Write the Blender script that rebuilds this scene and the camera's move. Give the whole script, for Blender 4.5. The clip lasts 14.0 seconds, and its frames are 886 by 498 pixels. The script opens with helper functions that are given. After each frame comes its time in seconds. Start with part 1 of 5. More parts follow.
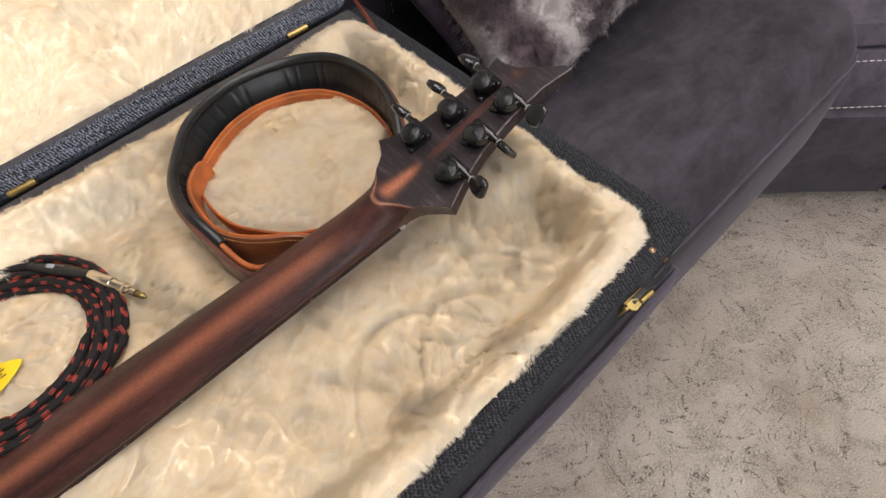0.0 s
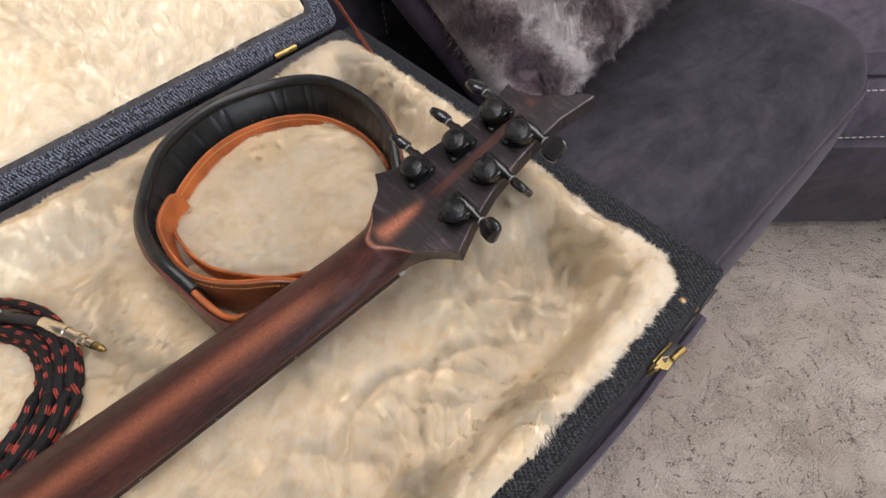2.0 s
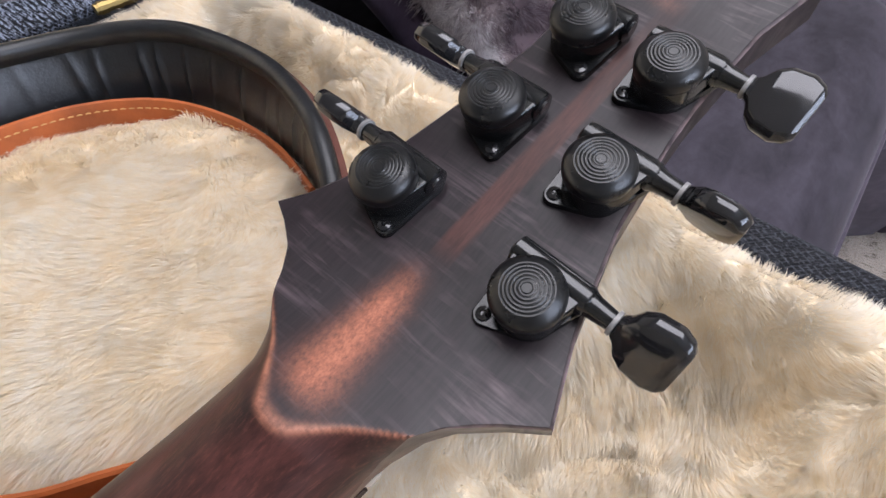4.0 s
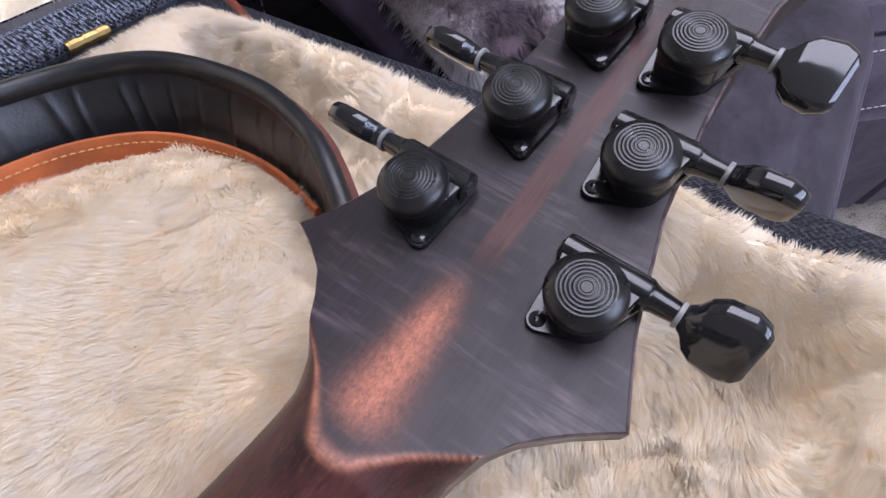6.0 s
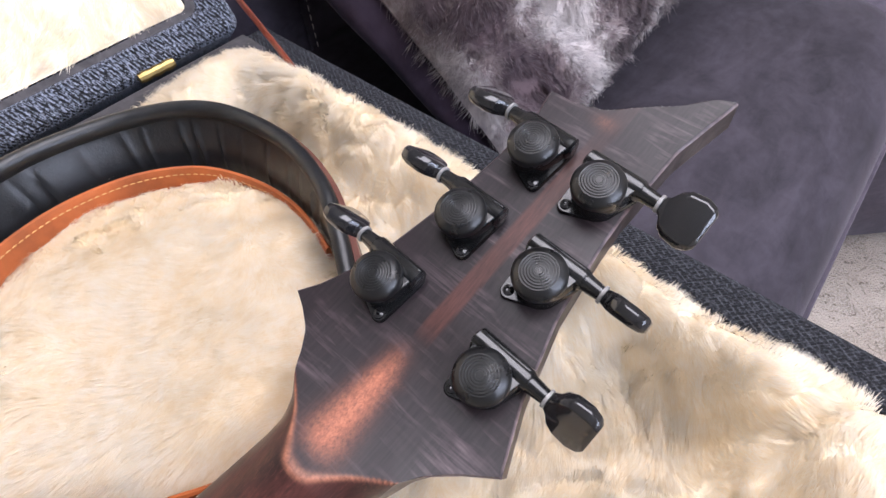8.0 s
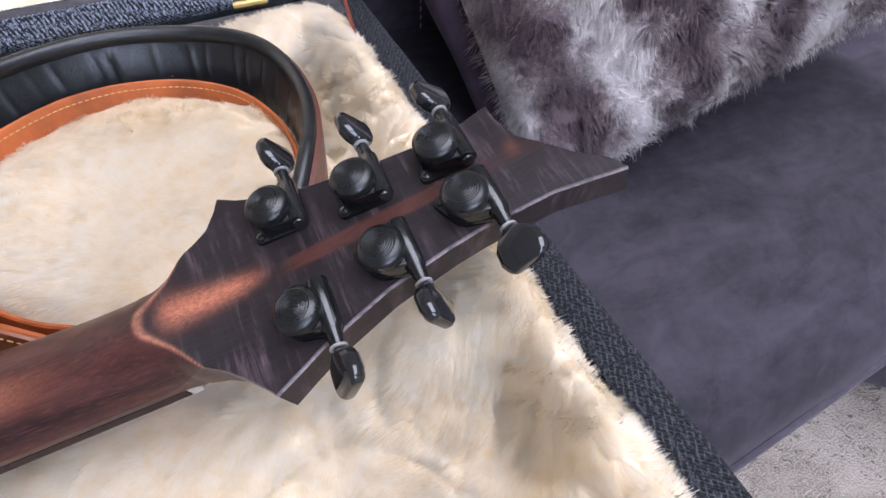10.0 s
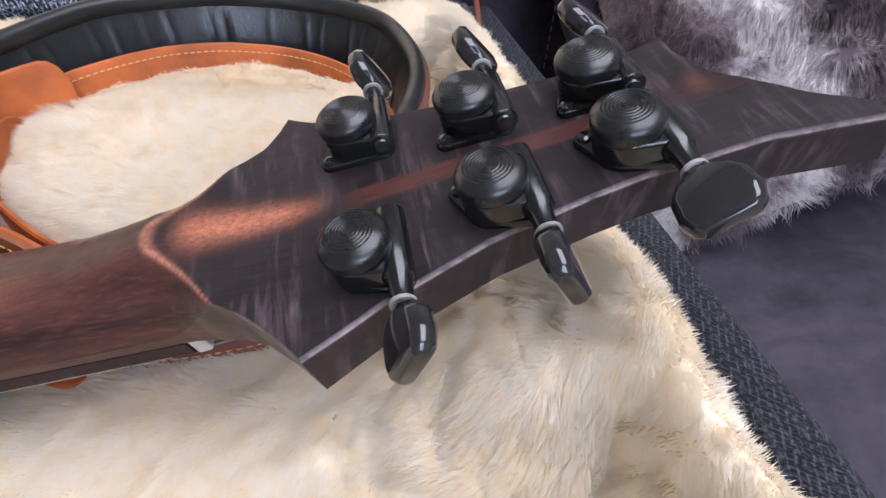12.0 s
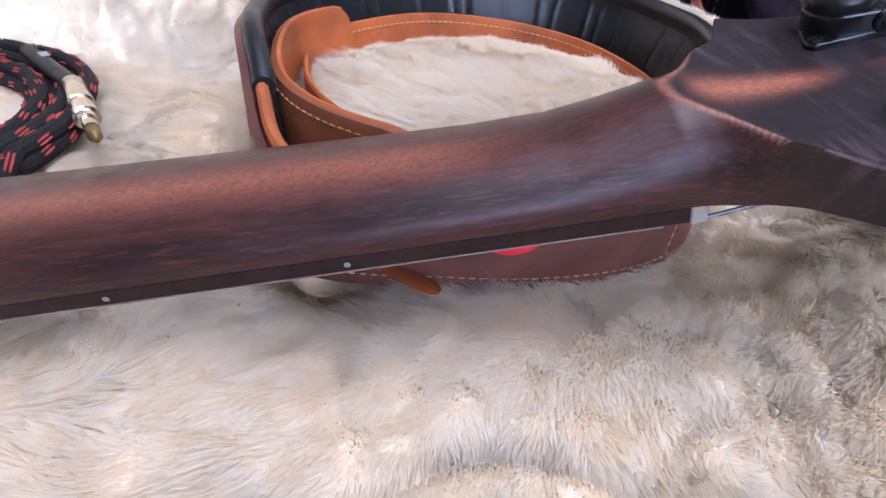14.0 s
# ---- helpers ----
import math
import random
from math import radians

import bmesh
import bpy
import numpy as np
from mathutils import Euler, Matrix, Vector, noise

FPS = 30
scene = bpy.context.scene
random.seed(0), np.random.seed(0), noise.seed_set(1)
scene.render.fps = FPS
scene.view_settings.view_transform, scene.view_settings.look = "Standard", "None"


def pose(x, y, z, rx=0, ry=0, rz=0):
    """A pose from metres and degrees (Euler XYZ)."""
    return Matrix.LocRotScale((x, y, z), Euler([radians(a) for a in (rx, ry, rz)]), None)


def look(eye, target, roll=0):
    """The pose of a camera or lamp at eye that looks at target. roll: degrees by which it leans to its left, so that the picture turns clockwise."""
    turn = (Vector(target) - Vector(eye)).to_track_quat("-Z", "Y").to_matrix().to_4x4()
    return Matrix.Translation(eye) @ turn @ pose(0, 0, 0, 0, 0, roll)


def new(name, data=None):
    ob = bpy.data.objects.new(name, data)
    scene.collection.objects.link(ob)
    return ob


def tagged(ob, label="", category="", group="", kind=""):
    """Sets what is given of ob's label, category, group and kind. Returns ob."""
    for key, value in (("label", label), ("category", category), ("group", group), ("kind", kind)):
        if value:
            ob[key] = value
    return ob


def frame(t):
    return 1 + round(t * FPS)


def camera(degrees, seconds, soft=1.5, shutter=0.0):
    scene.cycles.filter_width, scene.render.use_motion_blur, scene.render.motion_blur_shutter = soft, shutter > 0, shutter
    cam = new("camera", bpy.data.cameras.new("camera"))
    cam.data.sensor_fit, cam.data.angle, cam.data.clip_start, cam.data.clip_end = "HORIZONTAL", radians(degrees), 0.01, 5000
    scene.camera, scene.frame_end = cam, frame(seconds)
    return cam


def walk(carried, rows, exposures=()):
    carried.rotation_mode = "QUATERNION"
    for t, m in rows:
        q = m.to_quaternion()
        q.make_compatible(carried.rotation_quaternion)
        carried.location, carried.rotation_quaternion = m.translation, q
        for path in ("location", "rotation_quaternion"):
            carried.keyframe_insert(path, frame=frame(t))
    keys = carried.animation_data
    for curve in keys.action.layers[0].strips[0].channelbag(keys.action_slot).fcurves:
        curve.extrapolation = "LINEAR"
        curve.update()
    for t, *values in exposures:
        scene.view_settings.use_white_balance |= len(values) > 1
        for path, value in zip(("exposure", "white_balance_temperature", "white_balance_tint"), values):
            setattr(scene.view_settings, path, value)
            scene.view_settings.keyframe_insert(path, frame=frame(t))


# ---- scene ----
cam = camera(79.8, 14.0)
PATH = [
    (0, (0.0550, 0.0603, 0.9707), (0.3585, 0.5390, 0.1468), -9.57),
    (0.5, (0.0502, 0.0655, 0.9792), (0.3531, 0.5410, 0.1533), -9.29),
    (1, (0.0452, 0.0707, 0.9773), (0.3522, 0.5426, 0.1508), -8.59),
    (1.5, (0.0518, 0.0807, 0.9591), (0.3727, 0.5532, 0.1382), -7.65),
    (2, (0.0724, 0.1029, 0.9433), (0.4145, 0.5876, 0.1382), -6.95),
    (2.3, (0.0914, 0.1278, 0.9164), (0.4448, 0.6240, 0.1234), -6.56),
    (2.5, (0.1089, 0.1483, 0.8962), (0.4675, 0.6474, 0.1074), -6.48),
    (3, (0.1472, 0.1857, 0.8359), (0.5303, 0.6765, 0.0533), -5.48),
    (3.5, (0.1586, 0.2247, 0.8116), (0.6036, 0.6574, 0.0276), -0.91),
    (4, (0.1483, 0.2472, 0.7777), (0.6223, 0.6706, 0.0056), -0.38),
    (4.2, (0.1448, 0.2604, 0.7741), (0.6034, 0.6572, -0.0210), -0.01),
    (6.3, (0.1421, 0.2596, 0.7727), (0.6660, 0.6596, 0.0207), -4.03),
    (6.5, (0.1418, 0.2605, 0.7762), (0.6777, 0.6503, 0.0273), -4.01),
    (7, (0.1540, 0.2505, 0.8032), (0.6876, 0.6394, 0.0521), -5.11),
    (7.2, (0.1590, 0.2498, 0.8133), (0.6929, 0.6351, 0.0607), -5.30),
    (7.5, (0.1631, 0.2429, 0.8227), (0.6766, 0.6434, 0.0639), -6.79),
    (8, (0.1574, 0.2356, 0.8243), (0.5880, 0.6855, 0.0419), -4.92),
    (8.2, (0.1506, 0.2249, 0.8281), (0.5681, 0.6823, 0.0429), -2.33),
    (10.3, (0.2062, 0.1742, 0.8344), (0.4703, 0.7540, 0.0636), 4.03),
    (10.5, (0.2062, 0.1811, 0.8330), (0.4307, 0.7856, 0.0687), 3.37),
    (10.7, (0.2025, 0.1891, 0.8179), (0.4043, 0.8065, 0.0576), 2.89),
    (11, (0.2001, 0.1939, 0.7883), (0.4152, 0.8619, 0.0758), 4.51),
    (11.5, (0.2063, 0.1993, 0.7663), (0.4169, 0.8874, 0.0718), 3.85),
    (12, (0.2026, 0.1892, 0.7667), (0.3986, 0.8877, 0.0785), 3.91),
    (12.5, (0.1681, 0.1947, 0.7490), (0.3374, 0.8873, 0.0478), 3.22),
    (13, (0.1464, 0.1950, 0.7262), (0.3251, 0.9244, 0.0658), 4.07),
    (13.2, (0.1415, 0.1922, 0.7166), (0.3198, 0.9480, 0.0865), 4.44),
    (13.6, (0.1229, 0.1915, 0.7112), (0.2936, 0.9494, 0.0816), 4.40),
    (14, (0.0809, 0.1880, 0.7176), (0.2421, 0.9605, 0.1034), 4.75),
]
EXPOSURE = [(0.0, -0.73, 6440, 15), (1.0, -0.75, 6440, 15), (2.5, -0.79, 6100, 16), (3.5, -0.54, 6240, 15), (4.2, -0.47, 5520, 18), (6.3, -0.50, 5380, 25), (6.7, -0.15, 5360, 22), (7.0, 0.10, 5360, 19), (7.6, -0.09, 5580, 19), (8.2, -0.12, 5740, 20), (10.3, -0.30, 5380, 19), (11.4, -0.19, 5560, 18), (12.0, -0.27, 5480, 19), (13.2, -0.30, 5200, 22), (14.0, -0.47, 5040, 24)]
walk(cam, [(t, look(eye, target, roll)) for t, eye, target, roll in PATH], EXPOSURE)

# ---- light ----
world = bpy.data.worlds.new("world")
scene.world = world
world.use_nodes = True
wn = world.node_tree.nodes
sky = wn.new("ShaderNodeTexSky")
sky.sky_type, sky.sun_disc = "NISHITA", False
sky.sun_elevation, sky.sun_rotation = radians(35), radians(200)
world.node_tree.links.new(sky.outputs[0], wn["Background"].inputs[0])
wn["Background"].inputs[1].default_value = 0.1


def area(name, m, sx, sy, power, colour):
    data = bpy.data.lights.new(name, "AREA")
    data.shape, data.size, data.size_y, data.energy, data.color = "RECTANGLE", sx, sy, power, colour
    ob = new(name, data)
    ob.matrix_world = m
    return ob


# unseen sources at assumed places: daylight in the window opening, and the lit ceiling fixture
WIN_X, WIN_Y, WIN_Z = 0.3, -1.9, 1.6
area("window_daylight", look((WIN_X, WIN_Y + 0.03, WIN_Z), (0.2, 0.3, 0.65)), 1.5, 1.2, 48.0, (0.88, 0.94, 1.0))
LAMP = (0.72, -0.12, 2.42)
area("ceiling_glow", look(LAMP, (LAMP[0], LAMP[1] + 0.001, 0)), 1.7, 1.7, 66.0, (1.0, 0.945, 0.875))


# ---- materials ----
class Mat:
    """A small builder round one node material."""

    def __init__(self, name, base=(0.5, 0.5, 0.5), rough=0.6, metal=0.0, sheen=0.0, spec=0.5, coat=0.0):
        self.m = bpy.data.materials.new(name)
        self.m.use_nodes = True
        self.t = self.m.node_tree
        self.p = self.t.nodes["Principled BSDF"]
        self.p.inputs["Base Color"].default_value = (*base, 1)
        self.p.inputs["Roughness"].default_value = rough
        self.p.inputs["Metallic"].default_value = metal
        self.p.inputs["Sheen Weight"].default_value = sheen
        self.p.inputs["Specular IOR Level"].default_value = spec
        self.p.inputs["Coat Weight"].default_value = coat
        self._co = None

    def node(self, kind, **inputs):
        n = self.t.nodes.new(kind)
        for k, v in inputs.items():
            key = k.replace("_", " ")
            if hasattr(v, "is_output"):
                self.t.links.new(v, n.inputs[key])
            else:
                n.inputs[key].default_value = v
        return n

    def co(self, scale=(1, 1, 1), turn=(0, 0, 0)):
        c = self.t.nodes.new("ShaderNodeTexCoord")
        mp = self.node("ShaderNodeMapping", Vector=c.outputs["Object"])
        mp.inputs["Scale"].default_value = scale
        mp.inputs["Rotation"].default_value = [radians(a) for a in turn]
        return mp.outputs[0]

    def along(self, scale, yaw, pitch):
        """Places turned by yaw and pitch so that x runs along a part, then scaled."""
        c = self.t.nodes.new("ShaderNodeTexCoord")
        out = c.outputs["Object"]
        for turn in ((0, 0, yaw), (0, pitch, 0)):
            mp = self.node("ShaderNodeMapping", Vector=out)
            mp.inputs["Rotation"].default_value = [radians(v) for v in turn]
            out = mp.outputs[0]
        mp = self.node("ShaderNodeMapping", Vector=out)
        mp.inputs["Scale"].default_value = scale
        return mp.outputs[0]

    def noise(self, scale, detail=4, rough=0.6, co=None, distort=0.0):
        n = self.node("ShaderNodeTexNoise", Scale=scale, Detail=detail, Roughness=rough, Distortion=distort)
        self.t.links.new(co if co is not None else self.co(), n.inputs["Vector"])
        return n.outputs["Fac"]

    def voronoi(self, scale, co=None, feature="F1"):
        n = self.t.nodes.new("ShaderNodeTexVoronoi")
        n.feature = feature
        n.inputs["Scale"].default_value = scale
        self.t.links.new(co if co is not None else self.co(), n.inputs["Vector"])
        return n.outputs["Distance"]

    def wave(self, scale, co=None, distort=0.0, dscale=1.0, profile="SIN", bands="X"):
        n = self.t.nodes.new("ShaderNodeTexWave")
        n.wave_profile, n.bands_direction = profile, bands
        n.inputs["Scale"].default_value = scale
        n.inputs["Distortion"].default_value = distort
        n.inputs["Detail Scale"].default_value = dscale
        self.t.links.new(co if co is not None else self.co(), n.inputs["Vector"])
        return n.outputs["Fac"]

    def attr(self, name):
        n = self.t.nodes.new("ShaderNodeAttribute")
        n.attribute_name = name
        return n.outputs["Fac"]

    def island(self):
        return self.t.nodes.new("ShaderNodeNewGeometry").outputs["Random Per Island"]

    def ramp(self, fac, *stops):
        n = self.t.nodes.new("ShaderNodeValToRGB")
        e = n.color_ramp.elements
        while len(e) < len(stops):
            e.new(0.5)
        for el, (p, c) in zip(e, stops):
            el.position = p
            el.color = (*c, 1) if not isinstance(c, (int, float)) else (c, c, c, 1)
        self.t.links.new(fac, n.inputs[0])
        return n.outputs[0]

    def math(self, op, a, b=0.0, clamp=False):
        n = self.t.nodes.new("ShaderNodeMath")
        n.operation, n.use_clamp = op, clamp
        for i, v in enumerate((a, b)):
            if hasattr(v, "is_output"):
                self.t.links.new(v, n.inputs[i])
            else:
                n.inputs[i].default_value = v
        return n.outputs[0]

    def mix(self, fac, a, b, blend="MIX"):
        n = self.t.nodes.new("ShaderNodeMix")
        n.data_type, n.blend_type = "RGBA", blend
        for i, v in ((0, fac), (6, a), (7, b)):
            if hasattr(v, "is_output"):
                self.t.links.new(v, n.inputs[i])
            elif i == 0:
                n.inputs[i].default_value = v
            else:
                n.inputs[i].default_value = (*v, 1)
        return n.outputs[2]

    def set(self, key, socket):
        self.t.links.new(socket, self.p.inputs[key])
        return self

    def bump(self, height, strength=0.3, distance=0.001):
        n = self.node("ShaderNodeBump", Height=height, Strength=strength, Distance=distance)
        self.t.links.new(n.outputs[0], self.p.inputs["Normal"])
        return self

    def soft(self, colour, share):
        """Lets some light through, as thin hair does."""
        tr = self.t.nodes.new("ShaderNodeBsdfTranslucent")
        if hasattr(colour, "is_output"):
            self.t.links.new(colour, tr.inputs[0])
        else:
            tr.inputs[0].default_value = (*colour, 1)
        mx = self.t.nodes.new("ShaderNodeMixShader")
        mx.inputs[0].default_value = share
        out = self.t.nodes["Material Output"]
        self.t.links.new(self.p.outputs[0], mx.inputs[1])
        self.t.links.new(tr.outputs[0], mx.inputs[2])
        self.t.links.new(mx.outputs[0], out.inputs[0])
        return self


def make_cream_fur():
    k = Mat("cream_plush", rough=0.9, sheen=0.0, spec=0.08)
    # random tone per tuft, also standing in for shading between tufts
    tuft = k.math("ADD", k.math("MULTIPLY", k.noise(16, 3), 0.4), k.math("MULTIPLY", k.noise(150, 3, 0.7), 0.6))
    col = k.ramp(tuft, (0.38, (0.90, 0.79, 0.595)), (0.5, (0.935, 0.86, 0.715)), (0.6, (0.94, 0.89, 0.785)))
    col = k.mix(k.ramp(k.island(), (0.0, 0.2), (0.45, 0.0)), col, (0.80, 0.66, 0.45))
    col = k.mix(k.ramp(k.island(), (0.55, 0.0), (1.0, 0.4)), col, (0.955, 0.915, 0.83))
    # roots warmer and darker: golden shade between hairs put into the colour
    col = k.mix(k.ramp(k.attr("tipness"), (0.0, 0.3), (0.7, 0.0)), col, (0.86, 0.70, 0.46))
    k.set("Base Color", col)
    return k.soft(col, 0.56).m


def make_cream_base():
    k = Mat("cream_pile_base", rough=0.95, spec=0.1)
    # warmer than the tips: golden bounce in the hair gaps put into the colour
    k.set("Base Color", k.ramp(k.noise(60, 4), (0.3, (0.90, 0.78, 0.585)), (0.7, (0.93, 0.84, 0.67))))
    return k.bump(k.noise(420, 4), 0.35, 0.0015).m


def make_pillow_fur(name, share):
    k = Mat(name, rough=0.75, sheen=0.15, spec=0.3)
    tone = k.math("ADD", k.attr("tone"), k.math("MULTIPLY", k.math("SUBTRACT", k.noise(240, 2), 0.5), 0.6))
    col = k.ramp(tone, (0.20, (0.066, 0.036, 0.045)), (0.48, (0.215, 0.165, 0.165)), (0.82, (0.64, 0.585, 0.565)))
    col = k.mix(k.math("MULTIPLY", k.island(), 0.13), col, (0.74, 0.70, 0.72))
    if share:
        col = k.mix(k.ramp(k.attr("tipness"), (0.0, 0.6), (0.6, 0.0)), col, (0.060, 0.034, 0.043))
    k.set("Base Color", col)
    return (k.soft(col, share) if share else k).m


def make_tweed(name, share, pale, sheen):
    k = Mat(name, rough=0.7, spec=0.2, sheen=sheen)
    k.p.inputs["Sheen Roughness"].default_value = 0.22
    k.p.inputs["Sheen Tint"].default_value = (0.80, 0.86, 1.0, 1)
    a = k.wave(54, k.co((1, 1, 0.6), (0, 0, 9)), 1.5, 2.0)
    twill = k.wave(150, k.co((1, 1, 1), (30, 25, 40)), 1.5, 4)
    cross = k.wave(150, k.co((1, 1, 1), (30, 25, -40)), 1.5, 4)
    c = k.wave(240, k.co((1, 1, 1), (35, 20, -50)), 2.0, 4)
    broken = k.ramp(k.noise(1.0, 3, 0.65, k.co((560, 560, 560))), (0.40, 0.0), (0.58, 1.0))
    lines = k.math("MAXIMUM", k.math("POWER", twill, 4), k.math("MULTIPLY", k.math("POWER", cross, 5), 0.75))
    thread = k.math("MULTIPLY", k.math("MAXIMUM", k.math("MULTIPLY", k.math("POWER", a, 9), 0.7), lines), broken)
    base = k.ramp(k.math("MULTIPLY", c, k.noise(420, 3)), (0.1, (0.0025, 0.0026, 0.0033)), (0.5, (0.012, 0.0125, 0.016)))
    k.set("Base Color", k.mix(k.math("MULTIPLY", thread, share), base, pale))
    return k.bump(k.math("ADD", c, k.math("MULTIPLY", thread, 1.0)), 0.6, 0.0008).m


def make_suede(name, dark, light, scale=6.0):
    k = Mat(name, rough=0.8, sheen=0.17, spec=0.25)
    k.p.inputs["Sheen Roughness"].default_value = 0.3
    k.p.inputs["Sheen Tint"].default_value = (0.82, 0.78, 0.92, 1)
    nap = k.noise(scale, 5, 0.65, k.co((1.0, 2.2, 1.0), (0, 0, 25)), 0.8)
    fine = k.noise(160, 3, 0.6)
    brushed = k.noise(1.0, 5, 0.65, k.co((16, 34, 30), (0, 0, 65)), 1.6)
    small = k.noise(38, 4, 0.65, None, 0.8)
    col = k.ramp(k.math("ADD", k.math("ADD", k.math("MULTIPLY", nap, 0.5), k.math("MULTIPLY", brushed, 0.25)), k.math("MULTIPLY", small, 0.25)), (0.40, dark), (0.60, light))
    k.set("Base Color", k.mix(k.math("MULTIPLY", fine, 0.3), col, light))
    return k.bump(k.noise(700, 3), 0.25, 0.0006).m


def make_carpet():
    k = Mat("beige_loop_carpet", rough=0.95, spec=0.1, sheen=0.12)
    wobble = k.math("MULTIPLY", k.noise(120, 3, 0.7), 0.05)
    field = k.noise(8, 1, 0.4, None, 0.5)
    cut = k.math("ABSOLUTE", k.math("SUBTRACT", k.math("FRACT", k.math("MULTIPLY", k.math("ADD", field, wobble), 12.0)), 0.5))
    line = k.math("MULTIPLY", k.ramp(cut, (0.03, 1.0), (0.11, 0.0)), k.ramp(k.noise(60, 3), (0.44, 0.0), (0.56, 1.0)))
    swirl = k.ramp(k.noise(17, 3, 0.6, None, 0.8), (0.44, 0.0), (0.64, 1.0))
    loops = k.voronoi(300)
    crevice = k.ramp(loops, (0.34, 0.0), (0.66, 1.0))
    speck = k.noise(560, 3, 0.8)
    dark = k.ramp(speck, (0.36, 1.0), (0.50, 0.0))
    tone = k.noise(3.6, 4, 0.6)
    col = k.ramp(tone, (0.30, (0.37, 0.305, 0.245)), (0.44, (0.50, 0.435, 0.37)), (0.66, (0.60, 0.54, 0.47)))
    col = k.mix(k.math("MULTIPLY", dark, 0.38), col, (0.26, 0.215, 0.17))
    # worn: share of shade painted into gaps between loops, more along swirls
    worn = k.math("ADD", k.math("MULTIPLY", swirl, 0.42), k.math("ADD", k.math("MULTIPLY", line, 1.0), 0.12))
    pit = k.math("MULTIPLY", crevice, worn, True)
    col = k.mix(pit, col, (0.17, 0.14, 0.105))
    k.set("Base Color", col)
    h = k.math("SUBTRACT", k.math("MULTIPLY", speck, 0.4), k.math("ADD", k.math("MULTIPLY", crevice, 0.5), k.math("MULTIPLY", pit, 1.0)))
    return k.bump(h, 0.9, 0.0035).m


def make_head_wood():
    k = Mat("dark_stained_wood", rough=0.37, spec=0.32)
    flame = k.noise(1.0, 3, 0.6, k.co((360, 34, 60), (0, 0, 3)), 0.5)
    flame2 = k.noise(1.0, 3, 0.55, k.co((75, 48, 60)), 0.4)
    grain = k.noise(1.0, 4, 0.7, k.co((40, 900, 400)))
    fig = k.math("MULTIPLY", k.ramp(flame, (0.50, 0.0), (0.70, 1.0)), k.ramp(flame2, (0.42, 0.06), (0.62, 1.0)))
    dark = k.ramp(grain, (0.3, (0.0085, 0.0058, 0.0072)), (0.7, (0.0185, 0.0128, 0.0150)))
    head = k.mix(k.math("MULTIPLY", fig, 0.5), dark, (0.150, 0.105, 0.118))
    stripe = k.ramp(grain, (0.3, (0.036, 0.0125, 0.010)), (0.7, (0.075, 0.027, 0.021)))
    head = k.mix(k.attr("stripe"), head, stripe)
    # mahogany neck with dark long streaks and copper speckles
    long_a = k.noise(1.0, 4, 0.6, k.along((8, 85, 85), 6.5, 10.5))
    long_b = k.noise(1.0, 5, 0.7, k.along((80, 520, 420), 6.5, 10.5))
    neck = k.ramp(long_a, (0.34, (0.013, 0.0062, 0.0066)), (0.48, (0.044, 0.0162, 0.0135)), (0.66, (0.073, 0.0255, 0.0215)))
    neck = k.mix(k.ramp(long_b, (0.45, 0.0), (0.70, 0.6)), neck, (0.014, 0.0065, 0.0065))
    fleck = k.noise(1.0, 3, 0.6, k.along((150, 1300, 1200), 6.5, 10.5))
    neck = k.mix(k.ramp(fleck, (0.52, 0.0), (0.70, 0.45)), neck, (0.115, 0.041, 0.030))
    neck = k.mix(k.ramp(fleck, (0.30, 0.45), (0.44, 0.0)), neck, (0.012, 0.0058, 0.006))
    col = k.mix(k.attr("neck"), head, neck)
    copper_mix = k.math("MULTIPLY", k.attr("copper_mix"), k.ramp(k.noise(1.0, 5, 0.8, k.co((600, 900, 800))), (0.28, 0.22), (0.66, 1.0)), True)
    col = k.mix(copper_mix, col, (0.44, 0.155, 0.082))
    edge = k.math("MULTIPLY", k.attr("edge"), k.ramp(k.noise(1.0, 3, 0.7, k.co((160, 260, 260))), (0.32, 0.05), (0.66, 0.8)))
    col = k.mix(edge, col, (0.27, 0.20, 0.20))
    # ridge line: worn edge and its highlight both put into the colour
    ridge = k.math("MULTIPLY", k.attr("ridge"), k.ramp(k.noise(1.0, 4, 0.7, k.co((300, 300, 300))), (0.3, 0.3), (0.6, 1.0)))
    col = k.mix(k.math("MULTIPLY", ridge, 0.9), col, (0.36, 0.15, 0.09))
    k.set("Base Color", col)
    k.set("Roughness", k.ramp(k.noise(90, 3), (0.3, 0.30), (0.7, 0.46)))
    return k.bump(k.math("ADD", grain, k.math("MULTIPLY", flame, 0.4)), 0.12, 0.0004).m


def simple(name, base, rough, metal=0.0, spec=0.5, vary=0.25, scale=60, bump=0.0, coat=0.0, sheen=0.0):
    k = Mat(name, base, rough, metal, sheen, spec, coat)
    lo = tuple(c * (1 - vary) for c in base)
    hi = tuple(min(1, c * (1 + vary)) for c in base)
    n = k.noise(scale, 4)
    k.set("Base Color", k.ramp(n, (0.3, lo), (0.7, hi)))
    k.set("Roughness", k.ramp(k.noise(scale * 3, 3), (0.3, max(0.03, rough - 0.06)), (0.7, min(1, rough + 0.08))))
    if bump:
        k.bump(k.noise(scale * 8, 4), bump, 0.0006)
    return k.m


def make_cable():
    k = Mat("braided_cable", rough=0.75, spec=0.3)
    weave = k.noise(700, 2)
    k.set("Base Color", k.ramp(weave, (0.3, (0.004, 0.0038, 0.004)), (0.7, (0.014, 0.012, 0.013))))
    return k.bump(k.noise(900, 2), 0.7, 0.0008).m


